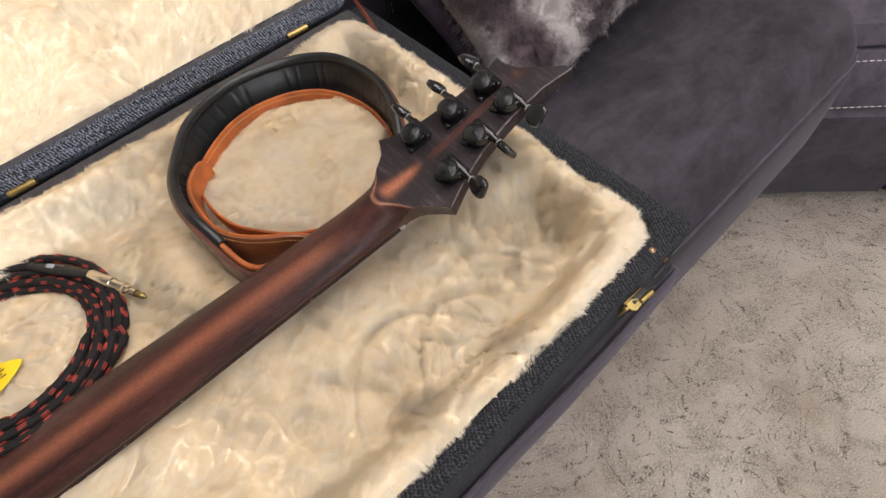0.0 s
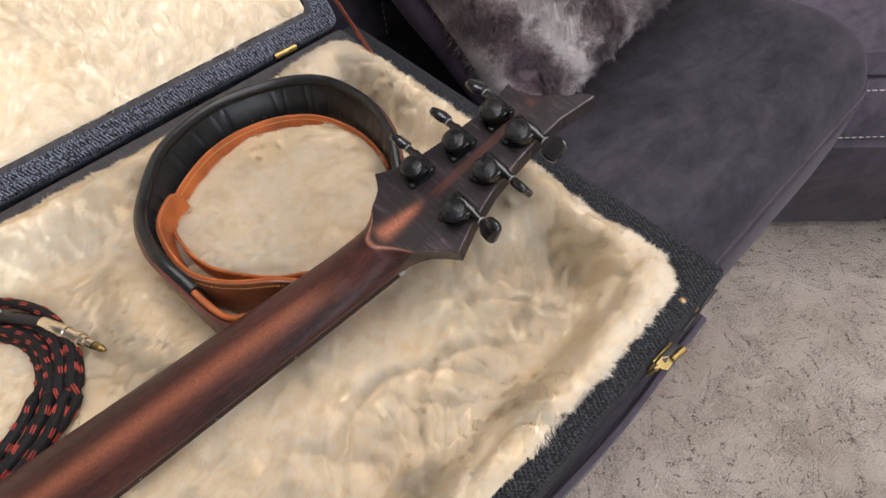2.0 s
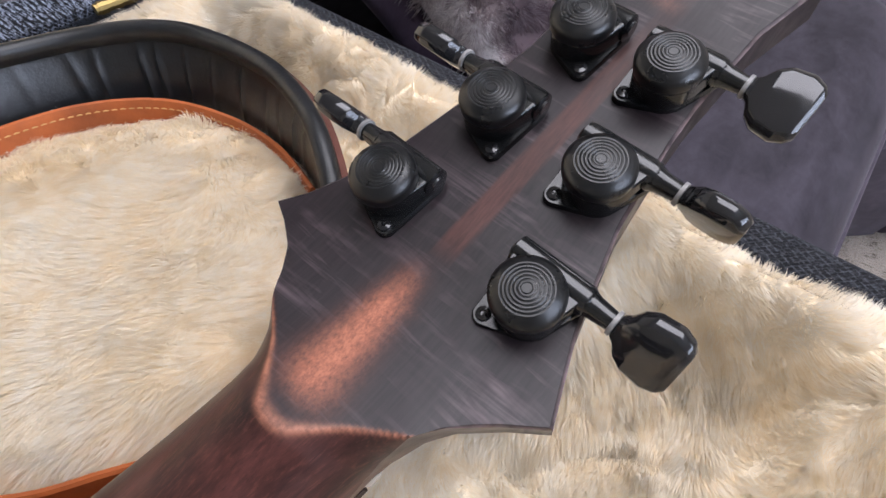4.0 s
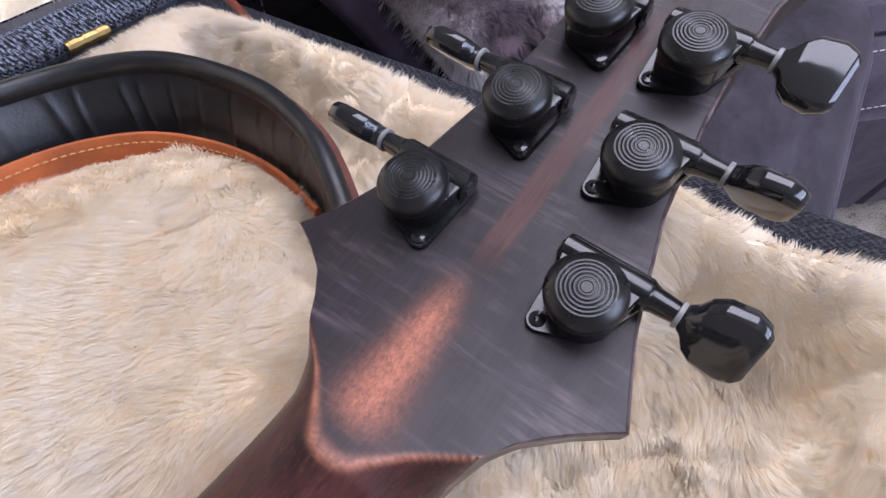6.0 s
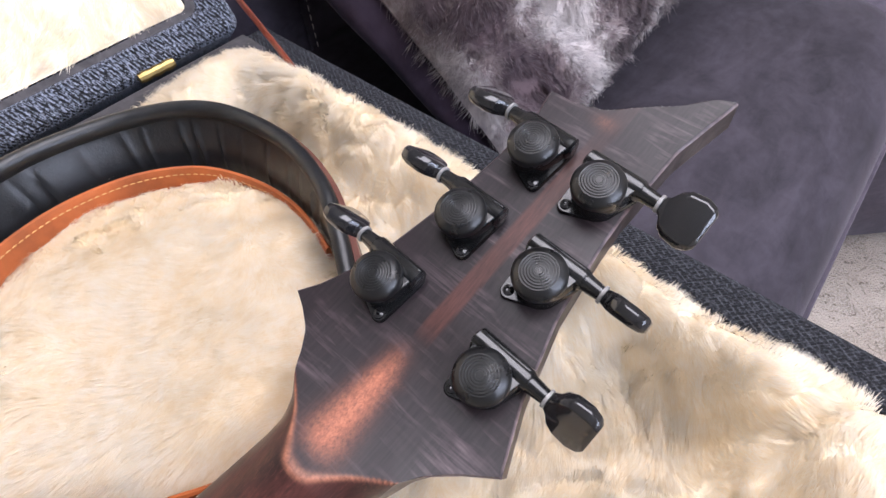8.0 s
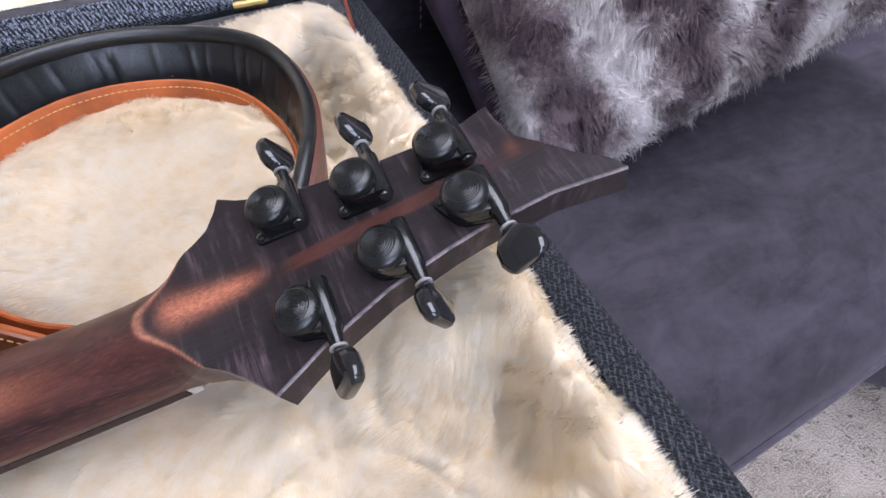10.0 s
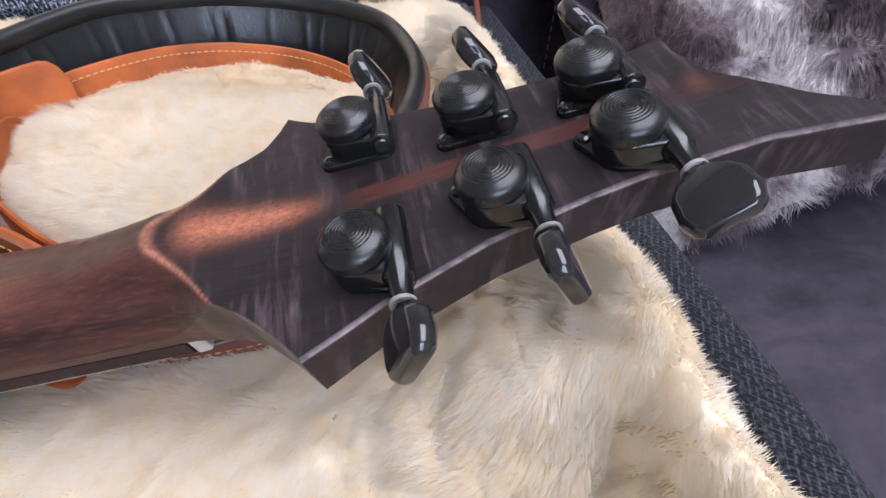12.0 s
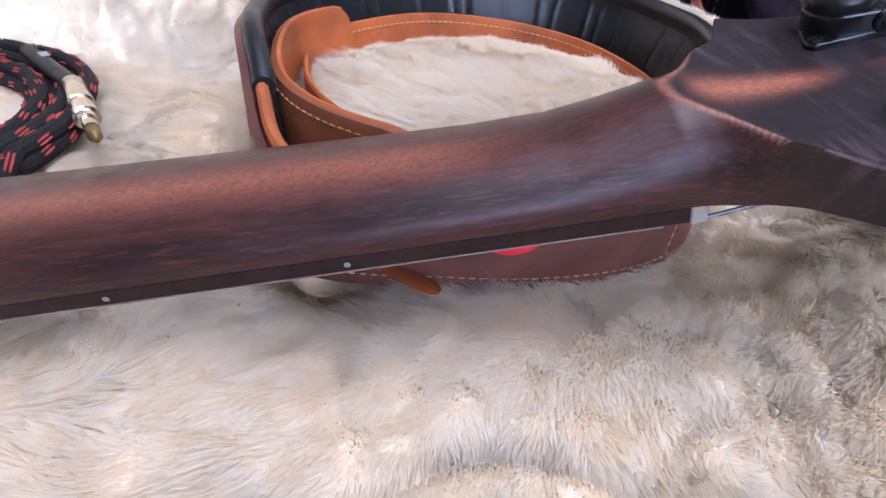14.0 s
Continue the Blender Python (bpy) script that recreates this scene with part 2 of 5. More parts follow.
CREAM, CREAM_BASE, CARPET, WOOD = make_cream_fur(), make_cream_base(), make_carpet(), make_head_wood()
# lid tweed: the shell's cloth, made paler and bluer as if lit
TWEED, TWEED_LIT = make_tweed("black_tweed", 0.55, (0.125, 0.132, 0.155), 0.04), make_tweed("lit_tweed", 0.95, (0.33, 0.37, 0.47), 0.4)
PILLOW, PILLOW_BASE = make_pillow_fur("plum_plush", 0.25), make_pillow_fur("plum_pile_base", 0)
SUEDE = make_suede("grey_plum_suede", (0.0118, 0.0103, 0.0140), (0.047, 0.041, 0.0535))
# same suede, lightened in place of light that the back and recliner lack
SUEDE_LIT = make_suede("lit_plum_suede", (0.032, 0.0275, 0.037), (0.084, 0.072, 0.094))
BLACK_PAD = simple("black_padded_leather", (0.0085, 0.0098, 0.0112), 0.36, spec=0.5, vary=0.4, scale=90, bump=0.3)
TAN = simple("tan_suede_leather", (0.34, 0.086, 0.016), 0.65, vary=0.3, scale=40, bump=0.3)
TAN_SMOOTH = simple("smooth_tan_leather", (0.19, 0.066, 0.027), 0.45, vary=0.3, scale=45, bump=0.2)
BROWN = simple("brown_leather", (0.120, 0.046, 0.034), 0.42, vary=0.35, scale=50, bump=0.2)
RED_LEATHER = simple("red_brown_leather", (0.24, 0.048, 0.026), 0.45, vary=0.3, scale=60, bump=0.2)
THREAD = simple("yellow_thread", (0.52, 0.28, 0.10), 0.7, vary=0.2)
PALE_THREAD = simple("pale_thread", (0.62, 0.56, 0.54), 0.7, vary=0.2)
BLACK_CHROME = simple("black_chrome", (0.028, 0.028, 0.030), 0.10, 0.55, 0.6, vary=0.2, coat=0.4)
BLACK_METAL = simple("satin_black_metal", (0.006, 0.0065, 0.007), 0.17, 0.0, 0.6, vary=0.3)
CAP_BLACK = simple("satin_black_cap", (0.0065, 0.007, 0.0075), 0.30, 0.0, 0.5, vary=0.3)
PLUM_CLOTH = make_suede("plum_velvet", (0.022, 0.014, 0.024), (0.060, 0.042, 0.064), 18.0)
WOUND = simple("wound_string_steel", (0.16, 0.16, 0.17), 0.5, 0.8)
STEEL = simple("worn_steel", (0.45, 0.45, 0.46), 0.3, 1.0)
WASHER = simple("grey_nylon", (0.22, 0.215, 0.21), 0.4)
BRASS = simple("polished_brass", (0.31, 0.225, 0.085), 0.40, 1.0, vary=0.2)
DULL_BRASS = simple("dull_brass", (0.34, 0.23, 0.13), 0.4, 1.0, vary=0.3)
EBONY = simple("ebony", (0.020, 0.0095, 0.0092), 0.6, spec=0.2, scale=120)
BONE = simple("bone_white", (0.30, 0.28, 0.25), 0.4)
LINE = simple("pale_glint", (0.20, 0.15, 0.12), 0.5)
PEARL = simple("pearl_dot", (0.20, 0.19, 0.19), 0.3)
CABLE = make_cable()
CABLE_RED = simple("red_thread", (0.33, 0.042, 0.028), 0.75, vary=0.3, scale=400)
CHROME = simple("nickel", (0.68, 0.61, 0.50), 0.2, 1.0, vary=0.08)
RUBBER = simple("black_rubber", (0.012, 0.012, 0.012), 0.5)
YELLOW = simple("yellow_celluloid", (0.78, 0.56, 0.015), 0.35, vary=0.08)
INK = simple("brown_ink", (0.16, 0.11, 0.01), 0.5)
RED_INK = simple("red_ink", (0.65, 0.020, 0.030), 0.5)
GREY_INK = simple("grey_print", (0.35, 0.37, 0.42), 0.5)
DARK_FELT = simple("dark_grey_felt", (0.055, 0.052, 0.056), 0.9, vary=0.3, scale=150, bump=0.4)
WALL = simple("warm_white_paint", (0.62, 0.58, 0.52), 0.9, vary=0.04, scale=4)
CEIL = simple("white_ceiling_paint", (0.75, 0.74, 0.71), 0.9, vary=0.03, scale=6)
WHITE_TRIM = simple("white_trim_paint", (0.75, 0.74, 0.72), 0.5, vary=0.04)


def glow(name, colour, power):
    k = Mat(name, (0.8, 0.8, 0.8), 0.6)
    k.p.inputs["Emission Color"].default_value = (*colour, 1)
    k.p.inputs["Emission Strength"].default_value = power
    return k.m


GLASS = Mat("window_glass", (1.0, 1.0, 1.0), 0.02)
GLASS.p.inputs["Transmission Weight"].default_value = 1.0
GLASS = GLASS.m


# ---- helpers ----
def mesh_object(name, verts, faces, material, smooth=True, sharp=35):
    me = bpy.data.meshes.new(name)
    me.from_pydata([tuple(v) for v in verts], [], [tuple(f) for f in faces])
    me.update()
    bm = bmesh.new()
    bm.from_mesh(me)
    bmesh.ops.recalc_face_normals(bm, faces=bm.faces)
    bm.to_mesh(me)
    bm.free()
    return finish(name, me, material, smooth, sharp)


def finish(name, me, material, smooth=True, sharp=35):
    me.materials.append(material)
    if smooth:
        me.polygons.foreach_set("use_smooth", [True] * len(me.polygons))
        me.set_sharp_from_angle(angle=radians(sharp))
    me.update()
    return new(name, me)


def thing(name, base, label, category, group="", kind=""):
    ob = new(name)
    ob.location = base
    ob.empty_display_size = 0.02
    return tagged(ob, label, category, group, kind)


def under(ob, parent, label=""):
    """Hangs a mesh that was built in world places under a thing (an Empty, unturned) or under one of its parts."""
    ob.parent = parent
    if parent.type == "EMPTY":
        ob.location = [a - b for a, b in zip(ob.location, parent.location)]
    return tagged(ob, label) if label else ob


def part(name, verts, faces, material, parent, label="", smooth=True, sharp=35):
    return under(mesh_object(name, verts, faces, material, smooth, sharp), parent, label)


def bm_part(name, bm, material, parent, label="", smooth=True, sharp=35):
    me = bpy.data.meshes.new(name)
    bmesh.ops.recalc_face_normals(bm, faces=bm.faces)
    bm.to_mesh(me)
    bm.free()
    return under(finish(name, me, material, smooth, sharp), parent, label)


def loft(loops, closed=True, caps=True):
    """Vertices and faces of a skin over loops of equal length."""
    n = len(loops[0])
    verts = [p for lp in loops for p in lp]
    faces = []
    for i in range(len(loops) - 1):
        for j in range(n if closed else n - 1):
            a, b = i * n + j, i * n + (j + 1) % n
            faces.append((a, b, b + n, a + n))
    if caps and closed:
        faces.append(tuple(range(n - 1, -1, -1)))
        faces.append(tuple(range((len(loops) - 1) * n, len(loops) * n)))
    return verts, faces


def join(*vf):
    verts, faces = [], []
    for v, f in vf:
        k = len(verts)
        verts += list(v)
        faces += [tuple(i + k for i in g) for g in f]
    return verts, faces


def box(x0, x1, y0, y1, z0, z1, bevel=0.0, seg=2):
    bm = bmesh.new()
    bmesh.ops.create_cube(bm, size=1)
    for v in bm.verts:
        v.co = ((x0 + x1) / 2 + v.co.x * (x1 - x0), (y0 + y1) / 2 + v.co.y * (y1 - y0), (z0 + z1) / 2 + v.co.z * (z1 - z0))
    if bevel:
        bmesh.ops.bevel(bm, geom=bm.edges[:], offset=bevel, segments=seg, profile=0.5, affect="EDGES")
    return bm


def bm_vf(bm):
    bm.verts.index_update()
    out = ([v.co.copy() for v in bm.verts], [tuple(v.index for v in f.verts) for f in bm.faces])
    bm.free()
    return out


def tube(points, radius, n=8, flat=1.0, up=(0, 0, 1), caps=True):
    """A tube along points; flat squashes it along up. radius: a number or one per point."""
    pts = [Vector(p) for p in points]
    loops = []
    for i, p in enumerate(pts):
        d = (pts[min(i + 1, len(pts) - 1)] - pts[max(i - 1, 0)]).normalized()
        s = d.cross(Vector(up))
        s = s.normalized() if s.length > 1e-6 else Vector((1, 0, 0))
        w = s.cross(d)
        r = radius[i] if isinstance(radius, (list, tuple)) else radius
        loops.append([p + s * (r * math.cos(a)) + w * (r * flat * math.sin(a)) for a in [2 * math.pi * k / n for k in range(n)]])
    return loft(loops, True, caps)


def lathe(profile, n=24, m=None):
    """A turned body about z from (radius, height) pairs."""
    loops = [[Vector((r * math.cos(2 * math.pi * k / n), r * math.sin(2 * math.pi * k / n), z)) for k in range(n)] for r, z in profile]
    v, f = loft(loops)
    return ([m @ p for p in v] if m else v), f


def spline(pts, count, closed=False):
    """Catmull-Rom through points."""
    p = [Vector(q) for q in pts]
    n = len(p)
    out = []
    segs = n if closed else n - 1
    for k in range(count):
        s = k / (count if closed else count - 1) * segs
        i = min(int(s), segs - 1)
        t = s - i
        g = (lambda j: p[j % n]) if closed else (lambda j: p[max(0, min(n - 1, j))])
        a, b, c, d = g(i - 1), g(i), g(i + 1), g(i + 2)
        out.append(0.5 * ((2 * b) + (c - a) * t + (2 * a - 5 * b + 4 * c - d) * t * t + (3 * b - a - 3 * c + d) * t ** 3))
    return out


def lattice(ix, iy, iz, seed):
    h = (ix * 374761393 + iy * 668265263 + iz * 2147483647 + seed * 974711) & 0x7FFFFFFF
    h = (h ^ (h >> 13)) * 1274126177 & 0x7FFFFFFF
    return ((h ^ (h >> 16)) & 0xFFFF) / 65535.0


def vnoise(x, y, scale, seed=0, z=None):
    """Smooth value noise, -1 to 1, over arrays; scale: cells per metre."""
    x, y = np.asarray(x, float) * scale, np.asarray(y, float) * scale
    z = np.zeros_like(x) if z is None else np.asarray(z, float) * scale
    ix, iy, iz = np.floor(x).astype(np.int64), np.floor(y).astype(np.int64), np.floor(z).astype(np.int64)
    fx, fy, fz = x - ix, y - iy, z - iz
    sx, sy, sz = fx * fx * (3 - 2 * fx), fy * fy * (3 - 2 * fy), fz * fz * (3 - 2 * fz)
    out = 0
    for dx, wx in ((0, 1 - sx), (1, sx)):
        for dy, wy in ((0, 1 - sy), (1, sy)):
            for dz, wz in ((0, 1 - sz), (1, sz)):
                out = out + wx * wy * wz * lattice(ix + dx, iy + dy, iz + dz, seed)
    return out * 2 - 1


def lock_middle(p, q, cell):
    """For places p, q on a surface: the way to the middle of the lock of hair each belongs to, and how far out it lies (0 to 1)."""
    p, q = np.asarray(p, float), np.asarray(q, float)
    wp = p + 1.1 * cell * vnoise(p, q, 0.6 / cell, 101)
    wq = q + 1.1 * cell * vnoise(p, q, 0.6 / cell, 102)
    ca, sa = np.cos(0.7), np.sin(0.7)
    u, w = (wp * ca + wq * sa) / (cell * 2.1), (wq * ca - wp * sa) / (cell * 0.8)
    iu, iw = np.floor(u).astype(np.int64), np.floor(w).astype(np.int64)
    best = np.full(len(p), 9.0)
    du, dw = np.zeros(len(p)), np.zeros(len(p))
    for i in (-1, 0, 1):
        for j in (-1, 0, 1):
            cu = iu + i + 0.15 + 0.7 * lattice(iu + i, iw + j, 0, 111)
            cw = iw + j + 0.15 + 0.7 * lattice(iu + i, iw + j, 0, 112)
            d2 = (cu - u) ** 2 + (cw - w) ** 2
            near = d2 < best
            best = np.where(near, d2, best)
            du, dw = np.where(near, cu - u, du), np.where(near, cw - w, dw)
    du, dw = du * cell * 2.1, dw * cell * 0.8
    return np.stack([du * ca - dw * sa, du * sa + dw * ca], 1), np.sqrt(best).clip(0, 1)


def plush(name, roots, normals, lean, length, width, material, parent, label="", clump=110.0, pull=0.5, seed=3, stand=0.72, ruffle=0.16, even=0.12, comb=0.3, plane=None, cell=0.0, gather=0.5):
    """Hair as thin bent blades, drawn together into locks. roots, normals, lean: N x 3; the hair bends from its normal towards lean."""
    rng = np.random.default_rng(seed)
    n = len(roots)
    nz = normals / np.linalg.norm(normals, axis=1)[:, None]
    ln = np.asarray(length, float).reshape(-1, 1) * rng.uniform(0.6, 1.15, n)[:, None]
    x, y, z = roots.T
    e = 0.15 / clump
    draw = np.zeros((n, 3))
    for share, sc, sd in ((0.55, clump, 81), (0.45, clump * 0.47, 84)):
        qx, qy = 0.8 * x + 0.6 * y, 0.8 * y - 0.6 * x
        mid_ = vnoise(qx, qy, sc, sd, z)
        gq = np.stack([vnoise(qx + e, qy, sc, sd, z) - mid_, vnoise(qx, qy + e, sc, sd, z) - mid_, vnoise(qx, qy, sc, sd, z + e) - mid_], 1) / 0.15
        draw += share * np.stack([0.8 * gq[:, 0] - 0.6 * gq[:, 1], 0.6 * gq[:, 0] + 0.8 * gq[:, 1], gq[:, 2]], 1)
    bend = lean + draw * pull + rng.normal(scale=ruffle, size=(n, 3))
    puff = np.zeros((n, 3))
    plane_u, plane_v = np.array((1.0, 0.0, 0.0)), np.array((0.0, 1.0, 0.0)) if plane is None or len(plane) < 3 else np.array(plane[2])
    if cell:
        # each hair leans to the middle of its lock, and is longer there
        to_mid, off = lock_middle(plane[0], plane[1], cell)
        gather = np.asarray(gather, float).reshape(-1, 1)
        pull_in = to_mid[:, :1] * plane_u + to_mid[:, 1:] * plane_v
        bend = bend + gather * pull_in / ln * 0.8
        ln = ln * (1 + gather * (0.25 - 0.5 * off[:, None]))
        puff = -gather * pull_in / cell
    up = np.asarray(stand, float).reshape(-1, 1)
    flow = bend - nz * np.sum(bend * nz, 1)[:, None]
    side = np.cross(flow, nz) + 1e-6
    side /= np.linalg.norm(side, axis=1)[:, None]
    side += nz * rng.normal(scale=0.25, size=(n, 1))
    tip = roots + nz * ln * up + bend * ln
    mid = roots + nz * ln * up * 0.62 + bend * ln * 0.36
    w = width * rng.uniform(0.7, 1.2, n)[:, None]
    v = np.stack([roots, mid + side * w * 0.5, tip, mid - side * w * 0.5], 1).reshape(-1, 3)
    base = np.arange(n) * 4
    loops = np.stack([base, base + 1, base + 3, base + 3, base + 1, base + 2], 1).ravel()
    me = bpy.data.meshes.new(name)
    me.vertices.add(n * 4)
    me.vertices.foreach_set("co", v.ravel())
    me.loops.add(n * 6)
    me.loops.foreach_set("vertex_index", loops.astype(np.int32))
    me.polygons.add(n * 2)
    me.polygons.foreach_set("loop_start", (np.arange(n * 2) * 3).astype(np.int32))
    me.polygons.foreach_set("use_smooth", np.ones(n * 2, bool))
    me.update(calc_edges=True)
    soft_n = nz + comb * (draw * pull + 0.4 * lean) + puff + rng.normal(scale=even, size=(n, 3))
    soft_n /= np.linalg.norm(soft_n, axis=1)[:, None]
    if even > 0:
        me.normals_split_custom_set_from_vertices(np.repeat(soft_n, 4, axis=0).tolist())
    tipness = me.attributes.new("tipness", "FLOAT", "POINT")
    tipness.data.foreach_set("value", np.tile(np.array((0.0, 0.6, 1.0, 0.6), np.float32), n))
    me.materials.append(material)
    ob = new(name, me)
    tagged(ob, kind="stuff")
    return under(ob, parent, label)


def stitches(name, path, length, gap, width, material, parent, normal=(0, 0, 1), label=""):
    """A row of short raised threads along a path."""
    pts = [Vector(p) for p in path]
    vf, dist, k = [], 0.0, 0
    cum = [0.0]
    for a, b in zip(pts, pts[1:]):
        cum.append(cum[-1] + (b - a).length)

    def at(d):
        d = max(0.0, min(cum[-1], d))
        for i in range(len(pts) - 1):
            if d <= cum[i + 1]:
                f = (d - cum[i]) / max(1e-9, cum[i + 1] - cum[i])
                return pts[i].lerp(pts[i + 1], f)
        return pts[-1]

    while dist + length < cum[-1]:
        a, b = at(dist), at(dist + length)
        vf.append(tube([a, (a + b) / 2 + Vector(normal) * width * 0.3, b], [width * 0.35, width * 0.5, width * 0.35], 5, 1.0, normal))
        dist += length + gap
    v, f = join(*vf)
    return part(name, v, f, material, parent, label)


def smoothstep(a, b, x):
    t = max(0.0, min(1.0, (x - a) / (b - a)))
    return t * t * (3 - 2 * t)


# ---- the room ----
def plain(name, bm, material, label):
    me = bpy.data.meshes.new(name)
    bmesh.ops.recalc_face_normals(bm, faces=bm.faces)
    bm.to_mesh(me)
    bm.free()
    return tagged(finish(name, me, material, False), label, name.split("_")[0], kind="structure")


RX0, RX1, RY0, RY1, RH = -2.6, 3.2, -1.9, 1.9, 2.45
plain("floor", box(RX0, RX1, RY0, RY1, -0.1, 0.0), CARPET, "beige patterned loop-pile carpet over the whole room")
plain("ceiling", box(RX0, RX1, RY0, RY1, RH, RH + 0.1), CEIL, "plain white painted ceiling")
plain("wall_north", box(RX0, RX1, RY1, RY1 + 0.1, 0, RH), WALL, "warm white painted wall behind the sofa")
plain("wall_east", box(RX1, RX1 + 0.1, RY0, RY1, 0, RH), WALL, "warm white painted side wall")
plain("wall_west", box(RX0 - 0.1, RX0, RY0, RY1, 0, RH), WALL, "warm white painted side wall")
wx0, wx1, wz0, wz1 = WIN_X - 0.75, WIN_X + 0.75, WIN_Z - 0.6, WIN_Z + 0.6
bm_w = bmesh.new()
for b in ((RX0, wx0, 0, RH), (wx1, RX1, 0, RH), (wx0, wx1, 0, wz0), (wx0, wx1, wz1, RH)):
    v, f = bm_vf(box(b[0], b[1], RY0 - 0.12, RY0, b[2], b[3]))
    vs = [bm_w.verts.new(p) for p in v]
    for g in f:
        bm_w.faces.new([vs[i] for i in g])
plain("wall_south", bm_w, WALL, "warm white painted wall with a window opening")
window = thing("window_1", (WIN_X, RY0 - 0.06, wz0), "white painted window in the wall opposite the sofa", "window", kind="structure")
for x0, x1, z0, z1 in ((wx0, wx0 + 0.05, wz0, wz1), (wx1 - 0.05, wx1, wz0, wz1), (wx0 + 0.05, wx1 - 0.05, wz0, wz0 + 0.05),
                       (wx0 + 0.05, wx1 - 0.05, wz1 - 0.05, wz1), (WIN_X - 0.02, WIN_X + 0.02, wz0 + 0.05, wz1 - 0.05)):
    bm_part("window_frame", box(x0, x1, RY0 - 0.09, RY0 - 0.03, z0, z1, 0.004), WHITE_TRIM, window)
for x0, x1 in ((wx0 + 0.05, WIN_X - 0.02), (WIN_X + 0.02, wx1 - 0.05)):
    pane = bm_part("pane", box(x0, x1, RY0 - 0.064, RY0 - 0.058, wz0 + 0.05, wz1 - 0.05), GLASS, window, "clear glass pane", False)
    pane.visible_shadow = False
lamp = thing("ceiling_light", (LAMP[0], LAMP[1], RH), "assumed square white ceiling light, switched on, out of view", "ceiling light")
bm_part("frame", box(LAMP[0] - 0.88, LAMP[0] + 0.88, LAMP[1] - 0.88, LAMP[1] + 0.88, RH - 0.02, RH, 0.004), WHITE_TRIM, lamp)

bm_part("diffuser", box(LAMP[0] - 0.84, LAMP[0] + 0.84, LAMP[1] - 0.84, LAMP[1] + 0.84, RH - 0.028, RH - 0.0195, 0.003), glow("lit_diffuser", (1.0, 0.91, 0.79), 2.0), lamp, "lit white diffuser")


# ---- sofa ----
def rrect(x0, x1, y0, y1, r, n=8):
    r = max(0.004, min(r, (x1 - x0) / 2 - 0.001, (y1 - y0) / 2 - 0.001))
    out = []
    for cx, cy, a0 in ((x1 - r, y0 + r, -90), (x1 - r, y1 - r, 0), (x0 + r, y1 - r, 90), (x0 + r, y0 + r, 180)):
        out += [(cx + r * math.cos(radians(a0 + 90 * k / n)), cy + r * math.sin(radians(a0 + 90 * k / n))) for k in range(n + 1)]
    return out


def dense_loop(pts, step=0.03):
    out = []
    for (ax, ay), (bx, by) in zip(pts, pts[1:] + pts[:1]):
        k = max(1, round(math.hypot(bx - ax, by - ay) / step))
        out += [(ax + (bx - ax) * i / k, ay + (by - ay) * i / k) for i in range(k)]
    return out


def cushion(x0, x1, y0, y1, r, profile, m, sag=0.004, seed=1):
    """A rounded, slightly uneven upholstered block. profile: (inset, height) from below to the top's middle."""
    loops = []
    ref = dense_loop(rrect(x0, x1, y0, y1, r))
    cx, cy = (x0 + x1) / 2, (y0 + y1) / 2
    for inset, z in profile:
        fx, fy = 1 - inset / ((x1 - x0) / 2), 1 - inset / ((y1 - y0) / 2)
        loops.append([Vector((cx + (x - cx) * fx, cy + (y - cy) * fy, z)) for x, y in ref])
    v, f = loft(loops)
    a = np.array([tuple(p) for p in v])
    d = vnoise(a[:, 0], a[:, 1], 6, seed, a[:, 2]) * sag + vnoise(a[:, 0], a[:, 1], 17, seed + 1, a[:, 2]) * sag * 0.4
    out = []
    for p, k in zip(v, d):
        w = Vector((p.x - cx, p.y - cy, 0)).normalized() * 0.6 + Vector((0, 0, 0.5))
        out.append(m @ (p + w * float(k)))
    return out, f


def loop_path(x0, x1, y0, y1, r, inset, z, m):
    ref = dense_loop(rrect(x0, x1, y0, y1, r))
    cx, cy = (x0 + x1) / 2, (y0 + y1) / 2
    fx, fy = 1 - inset / ((x1 - x0) / 2), 1 - inset / ((y1 - y0) / 2)
    pts = [m @ Vector((cx + (x - cx) * fx, cy + (y - cy) * fy, z)) for x, y in ref]
    return pts + pts[:1]


SOFA_TURN = Matrix.Translation((0.4, 0.15, 0)) @ Matrix.Rotation(radians(3.0), 4, "Z") @ Matrix.Translation((-0.4, -0.15, 0))
SEAT_Z = 0.512

sofa = thing("sofa", (0, 0.45, 0), "dark plum-grey suede sofa with a long chaise seat", "sofa")
seat_rect = (-1.1, 0.992, 0.172, 0.80, 0.105)
v, f = cushion(*seat_rect, [(0.05, 0.09), (0.03, 0.12), (0.012, 0.20), (0.002, 0.28), (0.0, 0.34), (0.002, 0.40), (0.005, 0.424), (0.008, 0.430), (0.009, 0.437), (0.015, 0.456),
                            (0.027, 0.477), (0.045, 0.494), (0.07, 0.505), (0.11, 0.511), (0.16, SEAT_Z), (0.22, SEAT_Z), (0.3, SEAT_Z)], SOFA_TURN, 0.004)



def seat_lip(p):
    """The front border is pushed out and up where the case presses the seat."""
    q = SOFA_TURN.inverted() @ p
    w = (1 - smoothstep(0.34, 0.43, q.x)) * (1 - smoothstep(0.0, 0.05, q.y - 0.172)) * smoothstep(0.24, 0.43, q.z)
    w *= 1 + 0.12 * float(vnoise(np.array([q.x]), np.array([0.0]), 9, 3)[0])
    return p + Vector((0, -0.040 * w, 0.137 * w))


